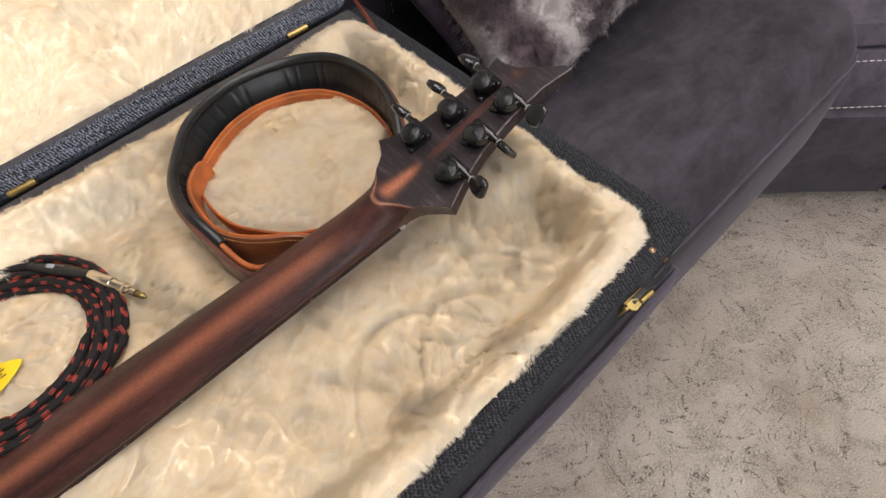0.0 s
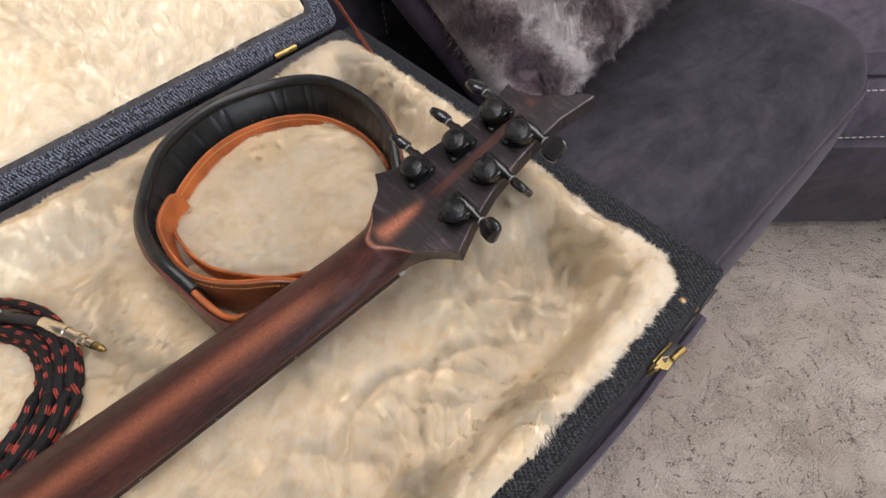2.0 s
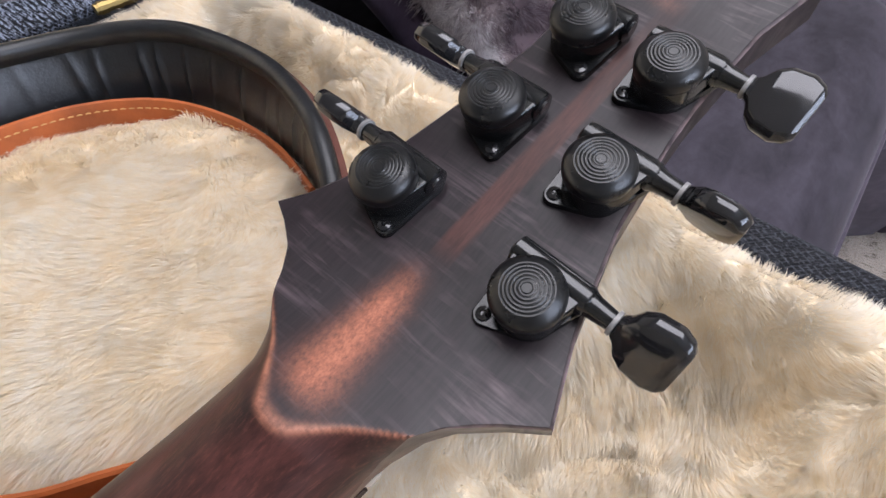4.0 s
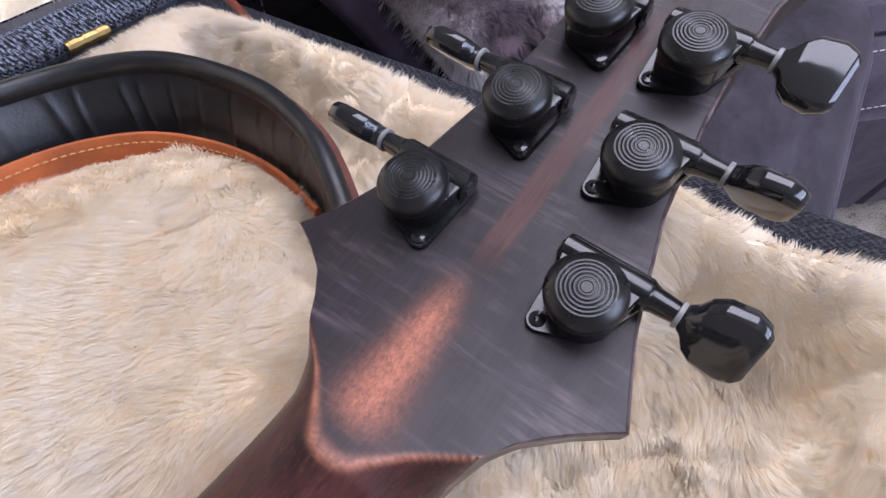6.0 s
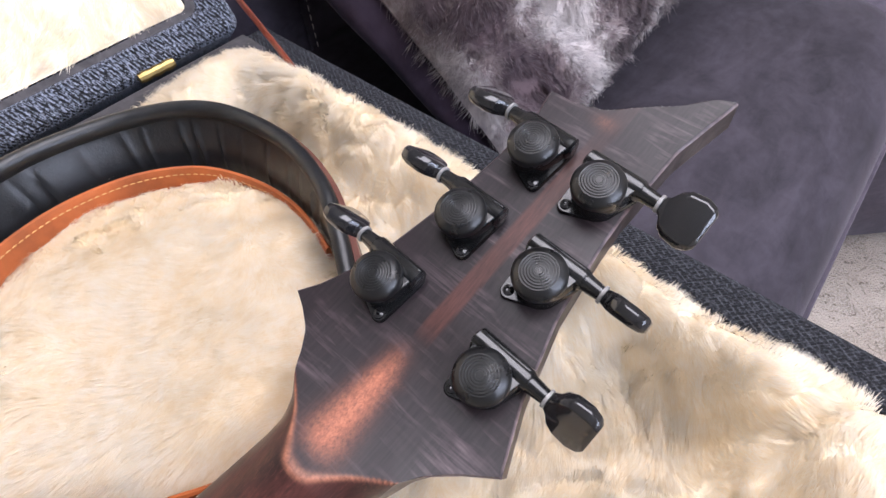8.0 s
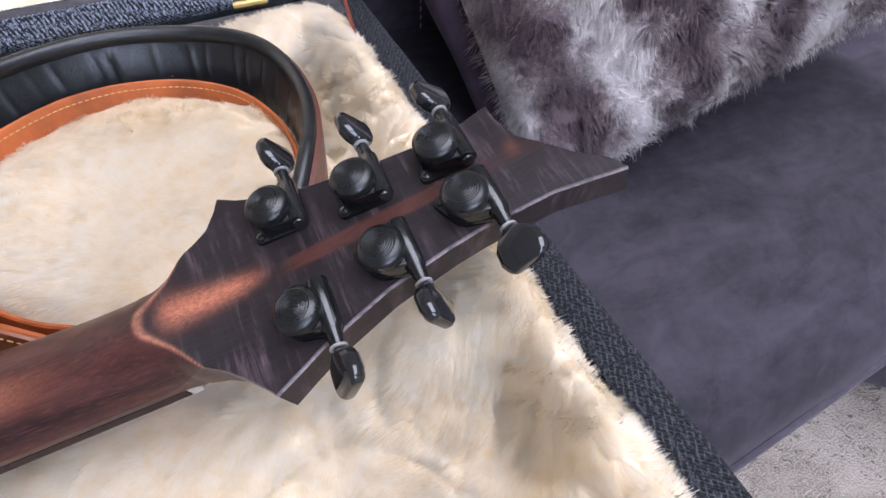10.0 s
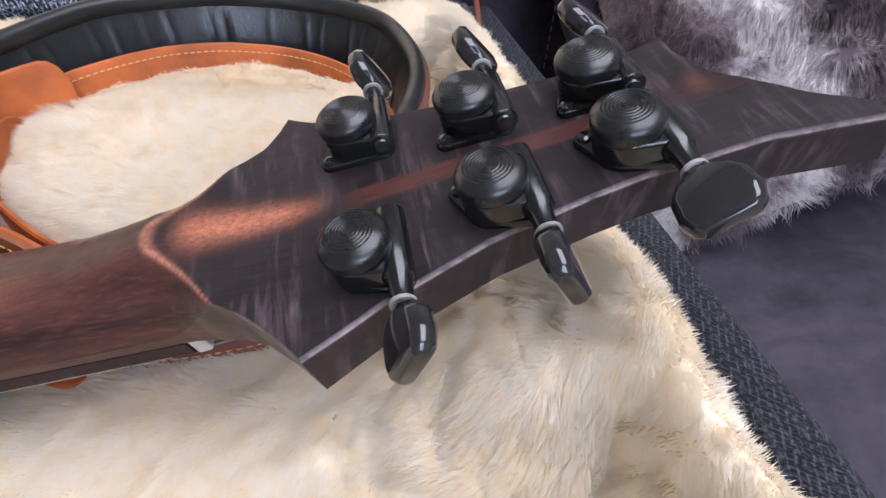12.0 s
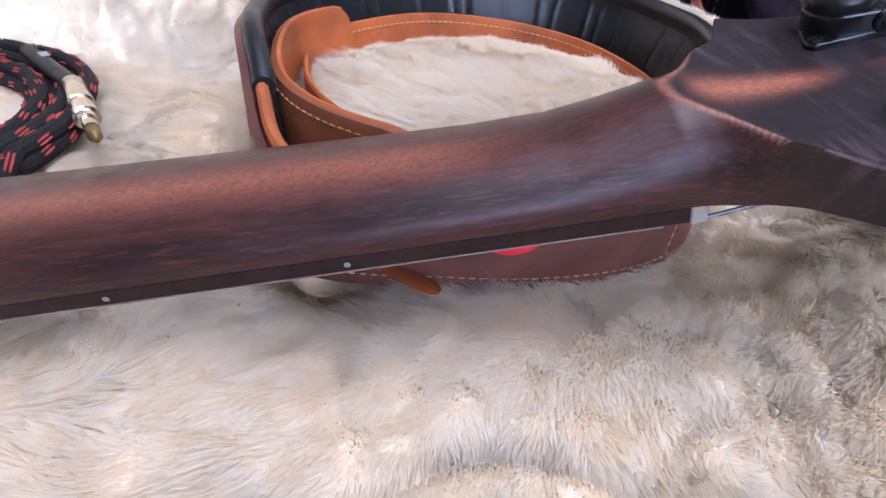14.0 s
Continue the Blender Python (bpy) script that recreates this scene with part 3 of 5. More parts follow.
part("seat_cushion", [seat_lip(p) for p in v], f, SUEDE, sofa)
part("piping", *tube([seat_lip(p) for p in loop_path(*seat_rect, 0.006, 0.4305, SOFA_TURN)], 0.0026, 6), SUEDE_LIT, sofa)
v, f = cushion(-1.05, 0.78, 0.23, 0.80, 0.08, [(0.0, 0.02), (0.0, 0.1)], SOFA_TURN, 0)
part("plinth", v, f, SUEDE_LIT, sofa)


def back_cushion(x0, x1, y0, y1, z0, z1, seed):
    bm = box(x0, x1, y0, y1, z0, z1, 0.055, 5)
    bmesh.ops.subdivide_edges(bm, edges=[e for e in bm.edges if e.calc_length() > 0.06], cuts=5, use_grid_fill=True)
    for q in bm.verts:
        k = float(vnoise(np.array([q.co.x]), np.array([q.co.z]), 7, seed)[0])
        q.co.y += 0.006 * k
    return bm_part("back_cushion", bm, SUEDE_LIT, sofa)


back_cushion(0.365, 1.05, 0.72, 0.96, 0.47, 0.98, 5)
back_cushion(-1.0, 0.35, 0.93, 1.16, 0.47, 0.99, 9)
stitches("seam_stitching", [(0.453, 0.7165, 0.50 + 0.04 * k) for k in range(11)], 0.0062, 0.004, 0.0015, PALE_THREAD, sofa, (0, -1, 0), "pale stitched seam")
part("seam", *tube([(0.4465, 0.719, 0.49 + 0.05 * k) for k in range(10)], 0.0022, 6), SUEDE_LIT, sofa)
bm_part("back_frame", box(-1.0, 1.05, 1.165, 1.28, 0.02, 0.85, 0.03, 3), SUEDE_LIT, sofa)

# the neighbouring seat stands askew to the chaise
SIDE = Matrix.Translation((0.95, 0.21, 0)) @ Matrix.Rotation(radians(-43), 4, "Z")
side_seat = thing("recliner_seat", SIDE @ Vector((0.2, 0.4, 0)), "plum-grey suede recliner seat with pale double stitching", "recliner")


def panel(x0, x1, profile, material, name):
    """An upholstered strip along local x; profile: (depth towards the back, height)."""
    xs = [x0 + 0.004] + [x0 + 0.012 + (x1 - x0 - 0.024) * k / 14 for k in range(15)] + [x1 - 0.004]
    loops = []
    for i, x in enumerate(xs):
        e = 0.008 if i in (0, len(xs) - 1) else 0.0
        loops.append([SIDE @ Vector((x, y + e + 0.003 * float(vnoise(np.array([x]), np.array([z]), 9, 4)[0]), z)) for y, z in profile])
    return part(name, *loft(loops), material, side_seat)


for x0, x1 in ((-0.42, 0.255), (0.257, 0.85)):
    panel(x0, x1, [(0.06, 0.02), (0.05, 0.03), (0.02, 0.15), (-0.03, 0.28), (-0.04, 0.325), (-0.032, 0.338), (0.3, 0.338), (0.3, 0.02)], SUEDE_LIT, "lower_panel")
    panel(x0, x1, [(-0.03, 0.340), (-0.038, 0.346), (-0.032, 0.385), (-0.016, 0.42), (-0.006, 0.428), (0.3, 0.428), (0.3, 0.340)], SUEDE_LIT, "footrest_panel")
    panel(x0, x1, [(0.0, 0.430), (-0.004, 0.436), (0.006, 0.465), (0.035, 0.484), (0.09, 0.497), (0.2, 0.503), (0.5, 0.50), (0.62, 0.49), (0.62, 0.430)], SUEDE_LIT, "seat_cushion")
    sx = [x0 + 0.01 + (x1 - x0 - 0.02) * k / 12 for k in range(13)]
    stitches("seam_stitching", [SIDE @ Vector((x, -0.0195, 0.4185)) for x in sx], 0.0062, 0.0038, 0.0016, PALE_THREAD, side_seat, (-0.7, -0.7, 0), "pale stitched seam")
    stitches("seam_stitching", [SIDE @ Vector((x, -0.0405, 0.3480)) for x in sx], 0.0062, 0.0038, 0.0016, PALE_THREAD, side_seat, (-0.7, -0.7, 0), "pale stitched seam")
for dx in (0.0, 0.012):
    stitches("seam_stitching", [SIDE @ Vector((0.06 + dx, y, z)) for y, z in ((-0.004, 0.437), (0.004, 0.462), (0.034, 0.5015), (0.09, 0.527))], 0.0062, 0.0038, 0.0016, PALE_THREAD, side_seat, (-0.5, -0.5, 0.5), "pale stitched seam")


# ---- guitar case ----
XE, XW, RIM, CASE_Z = 0.345, -0.78, 0.62, 0.513


def y_front(x):
    return 0.145 + 0.058 * (x - 0.345)


def y_back(x):
    return 0.609 + 0.04 * (x - 0.345)


def case_loop(inset, z, r=0.004):
    xe, xw = XE - inset, XW + inset
    c = [Vector((xw, y_front(xw) + inset, z)), Vector((xe, y_front(xe) + inset, z)), Vector((xe, y_back(xe) - inset, z)), Vector((xw, y_back(xw) - inset, z))]
    out = []
    for i in range(4):
        p, a, b = c[i], c[i - 1], c[(i + 1) % 4]
        s, e = p + (a - p).normalized() * r, p + (b - p).normalized() * r
        for k in range(6):
            t = k / 5
            out.append(s * (1 - t) ** 2 + p * 2 * t * (1 - t) + e * t * t)
    return out


case = thing("guitar_case", (-0.2, 0.37, CASE_Z), "open black tweed guitar case lined with cream plush, on the sofa", "guitar case")
shell = [(0.004, CASE_Z), (0.0, CASE_Z + 0.004), (0.0, 0.565), (0.0, RIM - 0.006), (0.0015, RIM - 0.002), (0.005, RIM), (0.021, RIM), (0.024, RIM - 0.002), (0.025, RIM - 0.008), (0.025, 0.53)]
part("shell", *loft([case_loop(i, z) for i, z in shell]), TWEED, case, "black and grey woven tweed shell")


def lining_inset(x, y):
    """How far a place lies inside the plush's edge; the corners are rounded."""
    k = 90.0
    df, db, dr = y - (y_front(x) + 0.0165), y_back(x) - 0.036 - y, XE - 0.0300 - x
    return -np.log(np.exp(-k * df) + np.exp(-k * db) + np.exp(-k * dr)) / k


def lining_height(x, y):
    """The height of the plush's backing inside the case."""
    x, y = np.asarray(x, float), np.asarray(y, float)
    d = lining_inset(x, y)
    wide = 0.0235 - 0.0085 * np.exp(-((x - 0.300) / 0.032) ** 4 - ((y - 0.243) / 0.042) ** 4)
    z = 0.588 + 0.0405 * np.exp(-(np.maximum(d - 0.008, 0) / wide) ** 2.2) - 0.0075 * (np.maximum(0.008 - d, 0) / 0.008) ** 2
    z = z + 0.010 / (1 + np.exp((x - 0.03) * 40)) / (1 + np.exp((0.40 - y) * 40))
    # the hollow beside the headstock and the valley that runs on from it
    hx, hy = (x - 0.228) / 0.082, (y - 0.2215 - 0.22 * (x - 0.222)) / 0.045
    z = z - 0.020 * np.exp(-(hx ** 2 + hy ** 2) ** 1.5)
    z = z - 0.012 * np.exp(-(((x - 0.06) / 0.09) ** 2 + ((y - 0.218 + 0.18 * (x - 0.08)) / 0.026) ** 2))
    z = z + 0.019 * np.exp(-((((x - 0.274) / 0.040) ** 2 + ((y - 0.304) / 0.034) ** 2) ** 1.3)) * (1 - 0.75 * np.exp(-(np.maximum(d - 0.008, 0) / wide) ** 2.2))
    for cx, cy, ang, ln, dp in ((0.290, 0.260, 40, 0.026, 0.003), (0.205, 0.268, -8, 0.060, 0.003), (0.150, 0.245, 14, 0.050, 0.005), (0.270, 0.185, 30, 0.035, 0.004), (0.16, 0.165, -20, 0.045, 0.004), (0.235, 0.285, 70, 0.02, 0.003), (0.10, 0.262, 10, 0.06, 0.005)):
        ca, sa = math.cos(radians(ang)), math.sin(radians(ang))
        p, q = (x - cx) * ca + (y - cy) * sa, (y - cy) * ca - (x - cx) * sa + 12 * ((x - cx) * ca + (y - cy) * sa) ** 2
        z = z - dp * np.exp(-(p / ln) ** 2) * (np.exp(-(q / 0.0045) ** 2) - 0.35 * np.exp(-((q - 0.012) / 0.008) ** 2))
    inside = np.exp(-((((x - 0.150) / 0.1025) ** 2 + ((y - 0.4345) / 0.0915) ** 2) ** 5))
    z = z + 0.0335 * inside + 0.022 * (1 - inside) / (1 + np.exp((0.43 - y) * 45)) / (1 + np.exp((0.10 - x) * 35)) * np.minimum(1, np.maximum(d, 0) / 0.03)
    # pressed down under the strap
    ring_r = np.sqrt(((x - 0.150) / 0.1025) ** 2 + ((y - 0.4345) / 0.0915) ** 2)
    z = z - 0.014 * np.exp(-((ring_r - 1.09) / 0.06) ** 2) / (1 + np.exp((0.44 - y) * 60))
    z = z + 0.018 * np.exp(-(((x - 0.022) / 0.026) ** 2 + ((y - 0.348) / 0.034) ** 2))
    z = z + 0.016 * np.exp(-(((x - 0.010) / 0.024) ** 2 + ((y - 0.420) / 0.055) ** 2))
    z = z - 0.026 * np.exp(-(((x - 0.073) / 0.021) ** 2 + ((y - 0.353) / 0.022) ** 2))
    # uneven locks: broad swells, then ridges some 10 to 20 mm apart
    u, w = 0.8 * x + 0.6 * y, 0.8 * y - 0.6 * x
    u2, w2 = u + 0.010 * vnoise(x, y, 30, 91), w + 0.010 * vnoise(x, y, 30, 92)
    ridge_a = 1 - 2 * np.abs(vnoise(u2, w2 * 0.7, 48, 93))
    ridge_b = 1 - 2 * np.abs(vnoise(u2 * 0.75, w2, 95, 94))
    rough = 0.75 - 0.5 * inside
    z = z + vnoise(u, w, 12, 2) * 0.0040 + (0.0015 * ridge_a + 0.0010 * ridge_b + 0.0016 * vnoise(x, y, 30, 6)) * rough
    return z - 0.045 / (1 + np.exp((x + 0.33) * 30))


def lining_normal(x, y, e=0.002):
    gx = (lining_height(x + e, y) - lining_height(x - e, y)) / (2 * e)
    gy = (lining_height(x, y + e) - lining_height(x, y - e)) / (2 * e)
    n = np.stack([-gx, -gy, np.ones_like(gx)], 1)
    return n / np.linalg.norm(n, axis=1)[:, None]


NX, NY = 400, 190
gx = np.linspace(XW + 0.020, XE - 0.0295, NX)
gv, gf = [], []
for i, x in enumerate(gx):
    ys = np.linspace(y_front(x) + 0.0162, y_back(x) - 0.0355, NY)
    zs = lining_height(np.full(NY, x), ys)
    gv += [(x, float(a), float(b)) for a, b in zip(ys, zs)]
gf = [(i * NY + j, (i + 1) * NY + j, (i + 1) * NY + j + 1, i * NY + j + 1) for i in range(NX - 1) for j in range(NY - 1)]
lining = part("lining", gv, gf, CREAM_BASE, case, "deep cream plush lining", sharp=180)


def lining_roots(n, x0, x1, seed):
    rng = np.random.default_rng(seed)
    x = rng.uniform(x0, x1, n)
    f = rng.uniform(0, 1, n)
    y = y_front(x) + 0.0165 + f * (y_back(x) - y_front(x) - 0.0525)
    keep = lining_inset(x, y) > 0.0004
    x, y = x[keep], y[keep]
    return np.stack([x, y, lining_height(x, y)], 1), lining_normal(x, y)


def edge_way(x, y):
    """How near a place is to the plush's edge (1 at the edge) and the way out."""
    df, db, dr = y - (y_front(x) + 0.0165), y_back(x) - 0.036 - y, XE - 0.0300 - x
    e = [np.exp(-(np.maximum(d, 0) / 0.011) ** 2) for d in (df, db, dr)]
    out = np.stack([e[2], e[1] - e[0], 0 * x], 1)
    out[:, 1] += 0.75 * e[0]
    return np.maximum(np.maximum(e[0], e[1]), e[2]), out


def lining_lean(p):
    x, y = p[:, 0], p[:, 1]
    a = vnoise(x, y, 7, 21) * 2.4 + vnoise(x, y, 22, 22) * 1.6 - 1.9
    k = 0.55 + 0.2 * vnoise(x, y, 40, 23)
    lean = np.stack([np.cos(a) * k, np.sin(a) * k, np.zeros_like(a)], 1)
    w, out = edge_way(x, y)
    return lean * (1 - 0.65 * w)[:, None] + out * (0.06 + 0.10 * vnoise(x, y, 60, 61))[:, None]


def lock_share(x, y):
    """Where the plush breaks up into locks (1) and where it lies smooth (0)."""
    smooth_ring = np.exp(-((((x - 0.150) / 0.085) ** 2 + ((y - 0.4355) / 0.08) ** 2) ** 3))
    smooth_hollow = np.exp(-((((x - 0.222) / 0.075) ** 2 + ((y - 0.2215) / 0.04) ** 2) ** 2))
    return (0.17 + 0.18 * vnoise(x, y, 14, 65) + 0.10 * vnoise(x, y, 45, 66)).clip(0.02, 0.45) * (1 - 0.6 * smooth_ring) * (1 - 0.6 * smooth_hollow)


roots, norms = lining_roots(780000, -0.22, XE - 0.0302, 5)
thin = np.random.default_rng(7).uniform(size=len(roots)) < 0.45 + 0.55 / (1 + np.exp(-(roots[:, 0] + 0.01) * 45))
roots, norms = roots[thin], norms[thin]
w_e, out_ = edge_way(roots[:, 0], roots[:, 1])
long_ = 0.0100 * (1 - 0.12 * w_e + 0.25 * w_e * vnoise(roots[:, 0], roots[:, 1], 90, 62))
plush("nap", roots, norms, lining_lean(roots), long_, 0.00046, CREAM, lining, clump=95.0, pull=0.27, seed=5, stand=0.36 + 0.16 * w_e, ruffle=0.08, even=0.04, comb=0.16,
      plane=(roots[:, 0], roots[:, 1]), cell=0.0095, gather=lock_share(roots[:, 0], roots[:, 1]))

# denser, softer hair on the swollen edge
er, en = lining_roots(900000, -0.22, XE - 0.0302, 31)
w_e, out_ = edge_way(er[:, 0], er[:, 1])
pick_ = np.random.default_rng(32).uniform(size=len(er)) < 0.55 * w_e
er, en = er[pick_], en[pick_]
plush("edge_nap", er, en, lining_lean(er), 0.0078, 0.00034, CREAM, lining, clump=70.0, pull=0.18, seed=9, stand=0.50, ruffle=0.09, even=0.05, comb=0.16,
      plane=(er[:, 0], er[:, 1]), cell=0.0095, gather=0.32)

# lid, thrown open and leaning back
LID_A = radians(50)
LE, LM = Vector((0, math.cos(LID_A), math.sin(LID_A))), Vector((0, -math.sin(LID_A), math.cos(LID_A)))
LX1, LS, LD = 0.329, 0.462, 0.05


def lid_point(x, s, h):
    return Vector((x, y_back(x) + 0.001, RIM + 0.006)) + LE * s + LM * h


def lid_loop(inset, h, r=0.012):
    c = [(XW + inset, inset), (LX1 - inset, inset), (LX1 - inset, LS - inset), (XW + inset, LS - inset)]
    out = []
    for i in range(4):
        p, a, b = Vector(c[i]), Vector(c[i - 1]), Vector(c[(i + 1) % 4])
        s, e = p + (a - p).normalized() * r, p + (b - p).normalized() * r
        for k in range(6):
            t = k / 5
            q = s * (1 - t) ** 2 + p * 2 * t * (1 - t) + e * t * t
            out.append(lid_point(q.x, q.y, h))
    return out


lid = part("lid", *loft([lid_loop(i, h) for i, h in ((0.006, -LD), (0.0, -LD + 0.006), (0.0, -0.004), (0.003, 0.0), (0.0185, 0.0), (0.0205, -0.002), (0.0205, -0.02))]), TWEED_LIT, case, "blue-grey woven tweed lid")
part("felt_border", *loft([lid_loop(i, h) for i, h in ((0.0207, -0.0025), (0.0255, -0.003), (0.0255, -0.02), (0.0207, -0.02))] , caps=False), DARK_FELT, lid, "dark grey felt edging")
lg = [(x, s) for x in np.linspace(XW + 0.03, LX1 - 0.027, 60) for s in np.linspace(0.027, LS - 0.027, 40)]
la = np.array(lg)
lh = 0.006 * np.minimum(1, np.minimum(la[:, 1] - 0.027, LX1 - 0.027 - la[:, 0]) / 0.03) - 0.008 + vnoise(la[:, 0], la[:, 1], 12, 31) * 0.004
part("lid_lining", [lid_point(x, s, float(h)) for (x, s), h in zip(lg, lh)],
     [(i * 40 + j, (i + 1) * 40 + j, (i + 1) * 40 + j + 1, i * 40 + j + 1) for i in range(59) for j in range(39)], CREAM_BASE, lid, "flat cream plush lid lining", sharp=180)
rng = np.random.default_rng(12)
LNH = 90000
lx, ls = rng.uniform(-0.25, LX1 - 0.030, LNH), rng.uniform(0.029, 0.26, LNH)
lh = 0.006 * np.minimum(1, np.minimum(ls - 0.027, LX1 - 0.027 - lx) / 0.03) - 0.008 + vnoise(lx, ls, 12, 31) * 0.004
lo = np.stack([lx, y_back(lx) + 0.001, np.full(LNH, RIM + 0.006)], 1)
lroots = lo + np.outer(ls, LE) + np.outer(lh, LM)
la_ = vnoise(lx, ls, 10, 41) * 2.5 - 1.0
llean = np.outer(np.cos(la_) * 0.7, (1, 0, 0)) + np.outer(np.sin(la_) * 0.7, LE)
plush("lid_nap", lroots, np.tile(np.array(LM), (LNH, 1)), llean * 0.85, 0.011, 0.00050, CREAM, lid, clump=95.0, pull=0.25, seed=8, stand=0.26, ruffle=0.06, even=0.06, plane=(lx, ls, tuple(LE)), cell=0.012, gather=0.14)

fl_ = []
for k in range(24):
    x = XW + 0.02 + (XE - 0.022 - XW - 0.02) * k / 23
    y = y_back(x)
    fl_.append([Vector((x, y - 0.0355, RIM - 0.006)), Vector((x, y - 0.0350, RIM + 0.0018)), Vector((x, y - 0.012, RIM + 0.003)), Vector((x, y - 0.004, RIM + 0.0024)), Vector((x, y - 0.0035, RIM - 0.002))])
part("felt_ledge", *loft(fl_), DARK_FELT, case, "dark grey felt strip along the hinge side")

# hinges, rivets, latch and the leather stay of the lid
for hx in (0.255, -0.062, -0.5):
    y, z = y_back(hx) + 0.001, RIM + 0.004
    hinge = part("hinge", *tube([(hx - 0.013 + 0.026 * k / 6, y - 0.002, z + 0.003) for k in range(7)], 0.0032, 10), BRASS, case, "brass hinge")
    for k in range(3):
        part("knuckle", *tube([(hx - 0.011 + 0.0085 * k, y - 0.002, z + 0.003), (hx - 0.006 + 0.0085 * k, y - 0.002, z + 0.003)], 0.0037, 10), BRASS, hinge)
rivet_prof = [(0.0, 0.0), (0.0026, 0.0), (0.0026, 0.0004), (0.0018, 0.0011), (0.0006, 0.0014), (0.0, 0.0014)]
for p, up in (((0.30, 0.1510, RIM), (0, 0, 1)), ((0.312, y_front(0.312) - 0.0002, 0.603), (0, -1, 0)), ((-0.12, 0.128, RIM), (0, 0, 1))):
    q = Vector(up).to_track_quat("Z", "Y").to_matrix().to_4x4()
    part("rivet", *lathe(rivet_prof, 14, Matrix.Translation(p) @ q), DULL_BRASS, case, "dull brass rivet")
ly = y_front(0.262)
latch = bm_part("latch", box(0.256, 0.277, ly - 0.0022, ly - 0.0003, 0.590, 0.606, 0.0008), BRASS, case, "open brass draw latch")
# solid black block put where the gap under the latch is in shade
bm_part("slot", box(0.2595, 0.2765, ly - 0.0075, ly - 0.0022, 0.598, 0.6100, 0.001), RUBBER, latch, "black block standing in for the shaded gap under the latch")
part("barrel", *tube([(0.2640, ly - 0.0090, 0.6095), (0.2645, ly - 0.0091, 0.6096), (0.2765, ly - 0.0098, 0.6098), (0.2770, ly - 0.0098, 0.6098)], [0.0018, 0.0023, 0.0023, 0.0018], 14), BRASS, latch)
pad_plate = [[Vector((x, ly + y, z + dz)) for x, y, z in ((0.2550, -0.0035, 0.6080), (0.2555, -0.0085, 0.6058), (0.2590, -0.0112, 0.6045), (0.2640, -0.0102, 0.6075), (0.2640, -0.0060, 0.6095), (0.2605, -0.0035, 0.6095))] for dz in (0.0, 0.0010)]
part("cam_lever", *loft(pad_plate), BRASS, latch)
hang = [[Vector((x, ly + y, z)) for x, y, z in ((0.2580, y0 - 0.0005, 0.6060), (0.2640, y0, 0.6080), (0.2635, y0 + 0.0040, 0.5950), (0.2615, y0 + 0.0050, 0.5925), (0.2590, y0 + 0.0050, 0.5945))] for y0 in (-0.0108, -0.0098)]
part("lever", *loft(hang), BRASS, latch)
part("lever_tip", *tube([(0.2475, ly - 0.0038, 0.6010), (0.2500, ly - 0.0045, 0.6040), (0.2530, ly - 0.0055, 0.6068), (0.2552, ly - 0.0060, 0.6075)], [0.0006, 0.0012, 0.0018, 0.0015], 10), BRASS, latch)
part("catch_slot", *tube(spline([(0.296, ly - 0.0004, 0.596), (0.309, ly + 0.0004, 0.598), (0.318, ly + 0.0012, 0.6045), (0.333, ly + 0.002, 0.607)], 16), 0.0011, 6), RUBBER, case, "black wire catch")
stay = spline([(0.3105, 0.503, 0.606), (0.311, 0.518, 0.629), (0.316, 0.565, 0.653), (0.3205, 0.625, 0.684), (0.322, 0.690, 0.722)], 30)
part("lid_stay", *tube(stay, 0.0045, 10, 0.26, (0.9, 0.1, 0.1)), RED_LEATHER, case, "red-brown leather strap stay")


# ---- guitar ----
HO = Vector((0.2092, 0.3004, 0.6799))
HU, HV, HN = Vector((0.94828, -0.06842, 0.30997)), Vector((0.04519, 0.99565, 0.08151)), Vector((-0.31420, -0.06328, 0.94725))
HEAD = Matrix(((HU.x, HV.x, HN.x, HO.x), (HU.y, HV.y, HN.y, HO.y), (HU.z, HV.z, HN.z, HO.z), (0, 0, 0, 1)))
guitar = thing("electric_guitar", (-0.5, 0.31, 0.60), "dark-stained electric guitar lying face down in its case", "guitar")

W_UP = ((-0.56, 0.0330), (-0.30, 0.0279), (-0.05, 0.0196), (-0.042, 0.0202), (-0.036, 0.0222), (-0.031, 0.0256), (-0.0255, 0.031), (-0.0215, 0.038), (-0.019, 0.044),
        (-0.012, 0.0398), (0, 0.0347), (0.015, 0.0305), (0.035, 0.0268), (0.06, 0.0240), (0.08, 0.0238), (0.092, 0.0264))
W_LO = ((-0.56, 0.0330), (-0.30, 0.0279), (-0.05, 0.0196), (-0.045, 0.0205), (-0.0365, 0.0240), (-0.03, 0.0284), (-0.022, 0.0365), (-0.0155, 0.0445), (-0.008, 0.041),
        (0.003, 0.036), (0.0295, 0.0278), (0.055, 0.0238), (0.0675, 0.0226), (0.0955, 0.0224), (0.121, 0.0268))
NOTCH = ((0.0921, 0.0185), (0.096, 0.0125), (0.101, 0.0065), (0.107, -0.0010), (0.112, -0.0083), (0.117, -0.0165), (0.1195, -0.0215), (0.121, -0.0262))
NECK_RISE, NECK_DRIFT = 0.1295, -0.0517


def table(rows, u):
    return float(np.interp(u, [a for a, _ in rows], [b for _, b in rows]))


def neck_floor(u):
    """The fretboard's playing face in the headstock's own axes."""
    return -0.0173 + NECK_RISE * (-0.0523 - u)


def neck_middle(u):
    return NECK_DRIFT * min(0.0, u + 0.05) - 0.0014 * (1 - smoothstep(-0.05, -0.03, u))


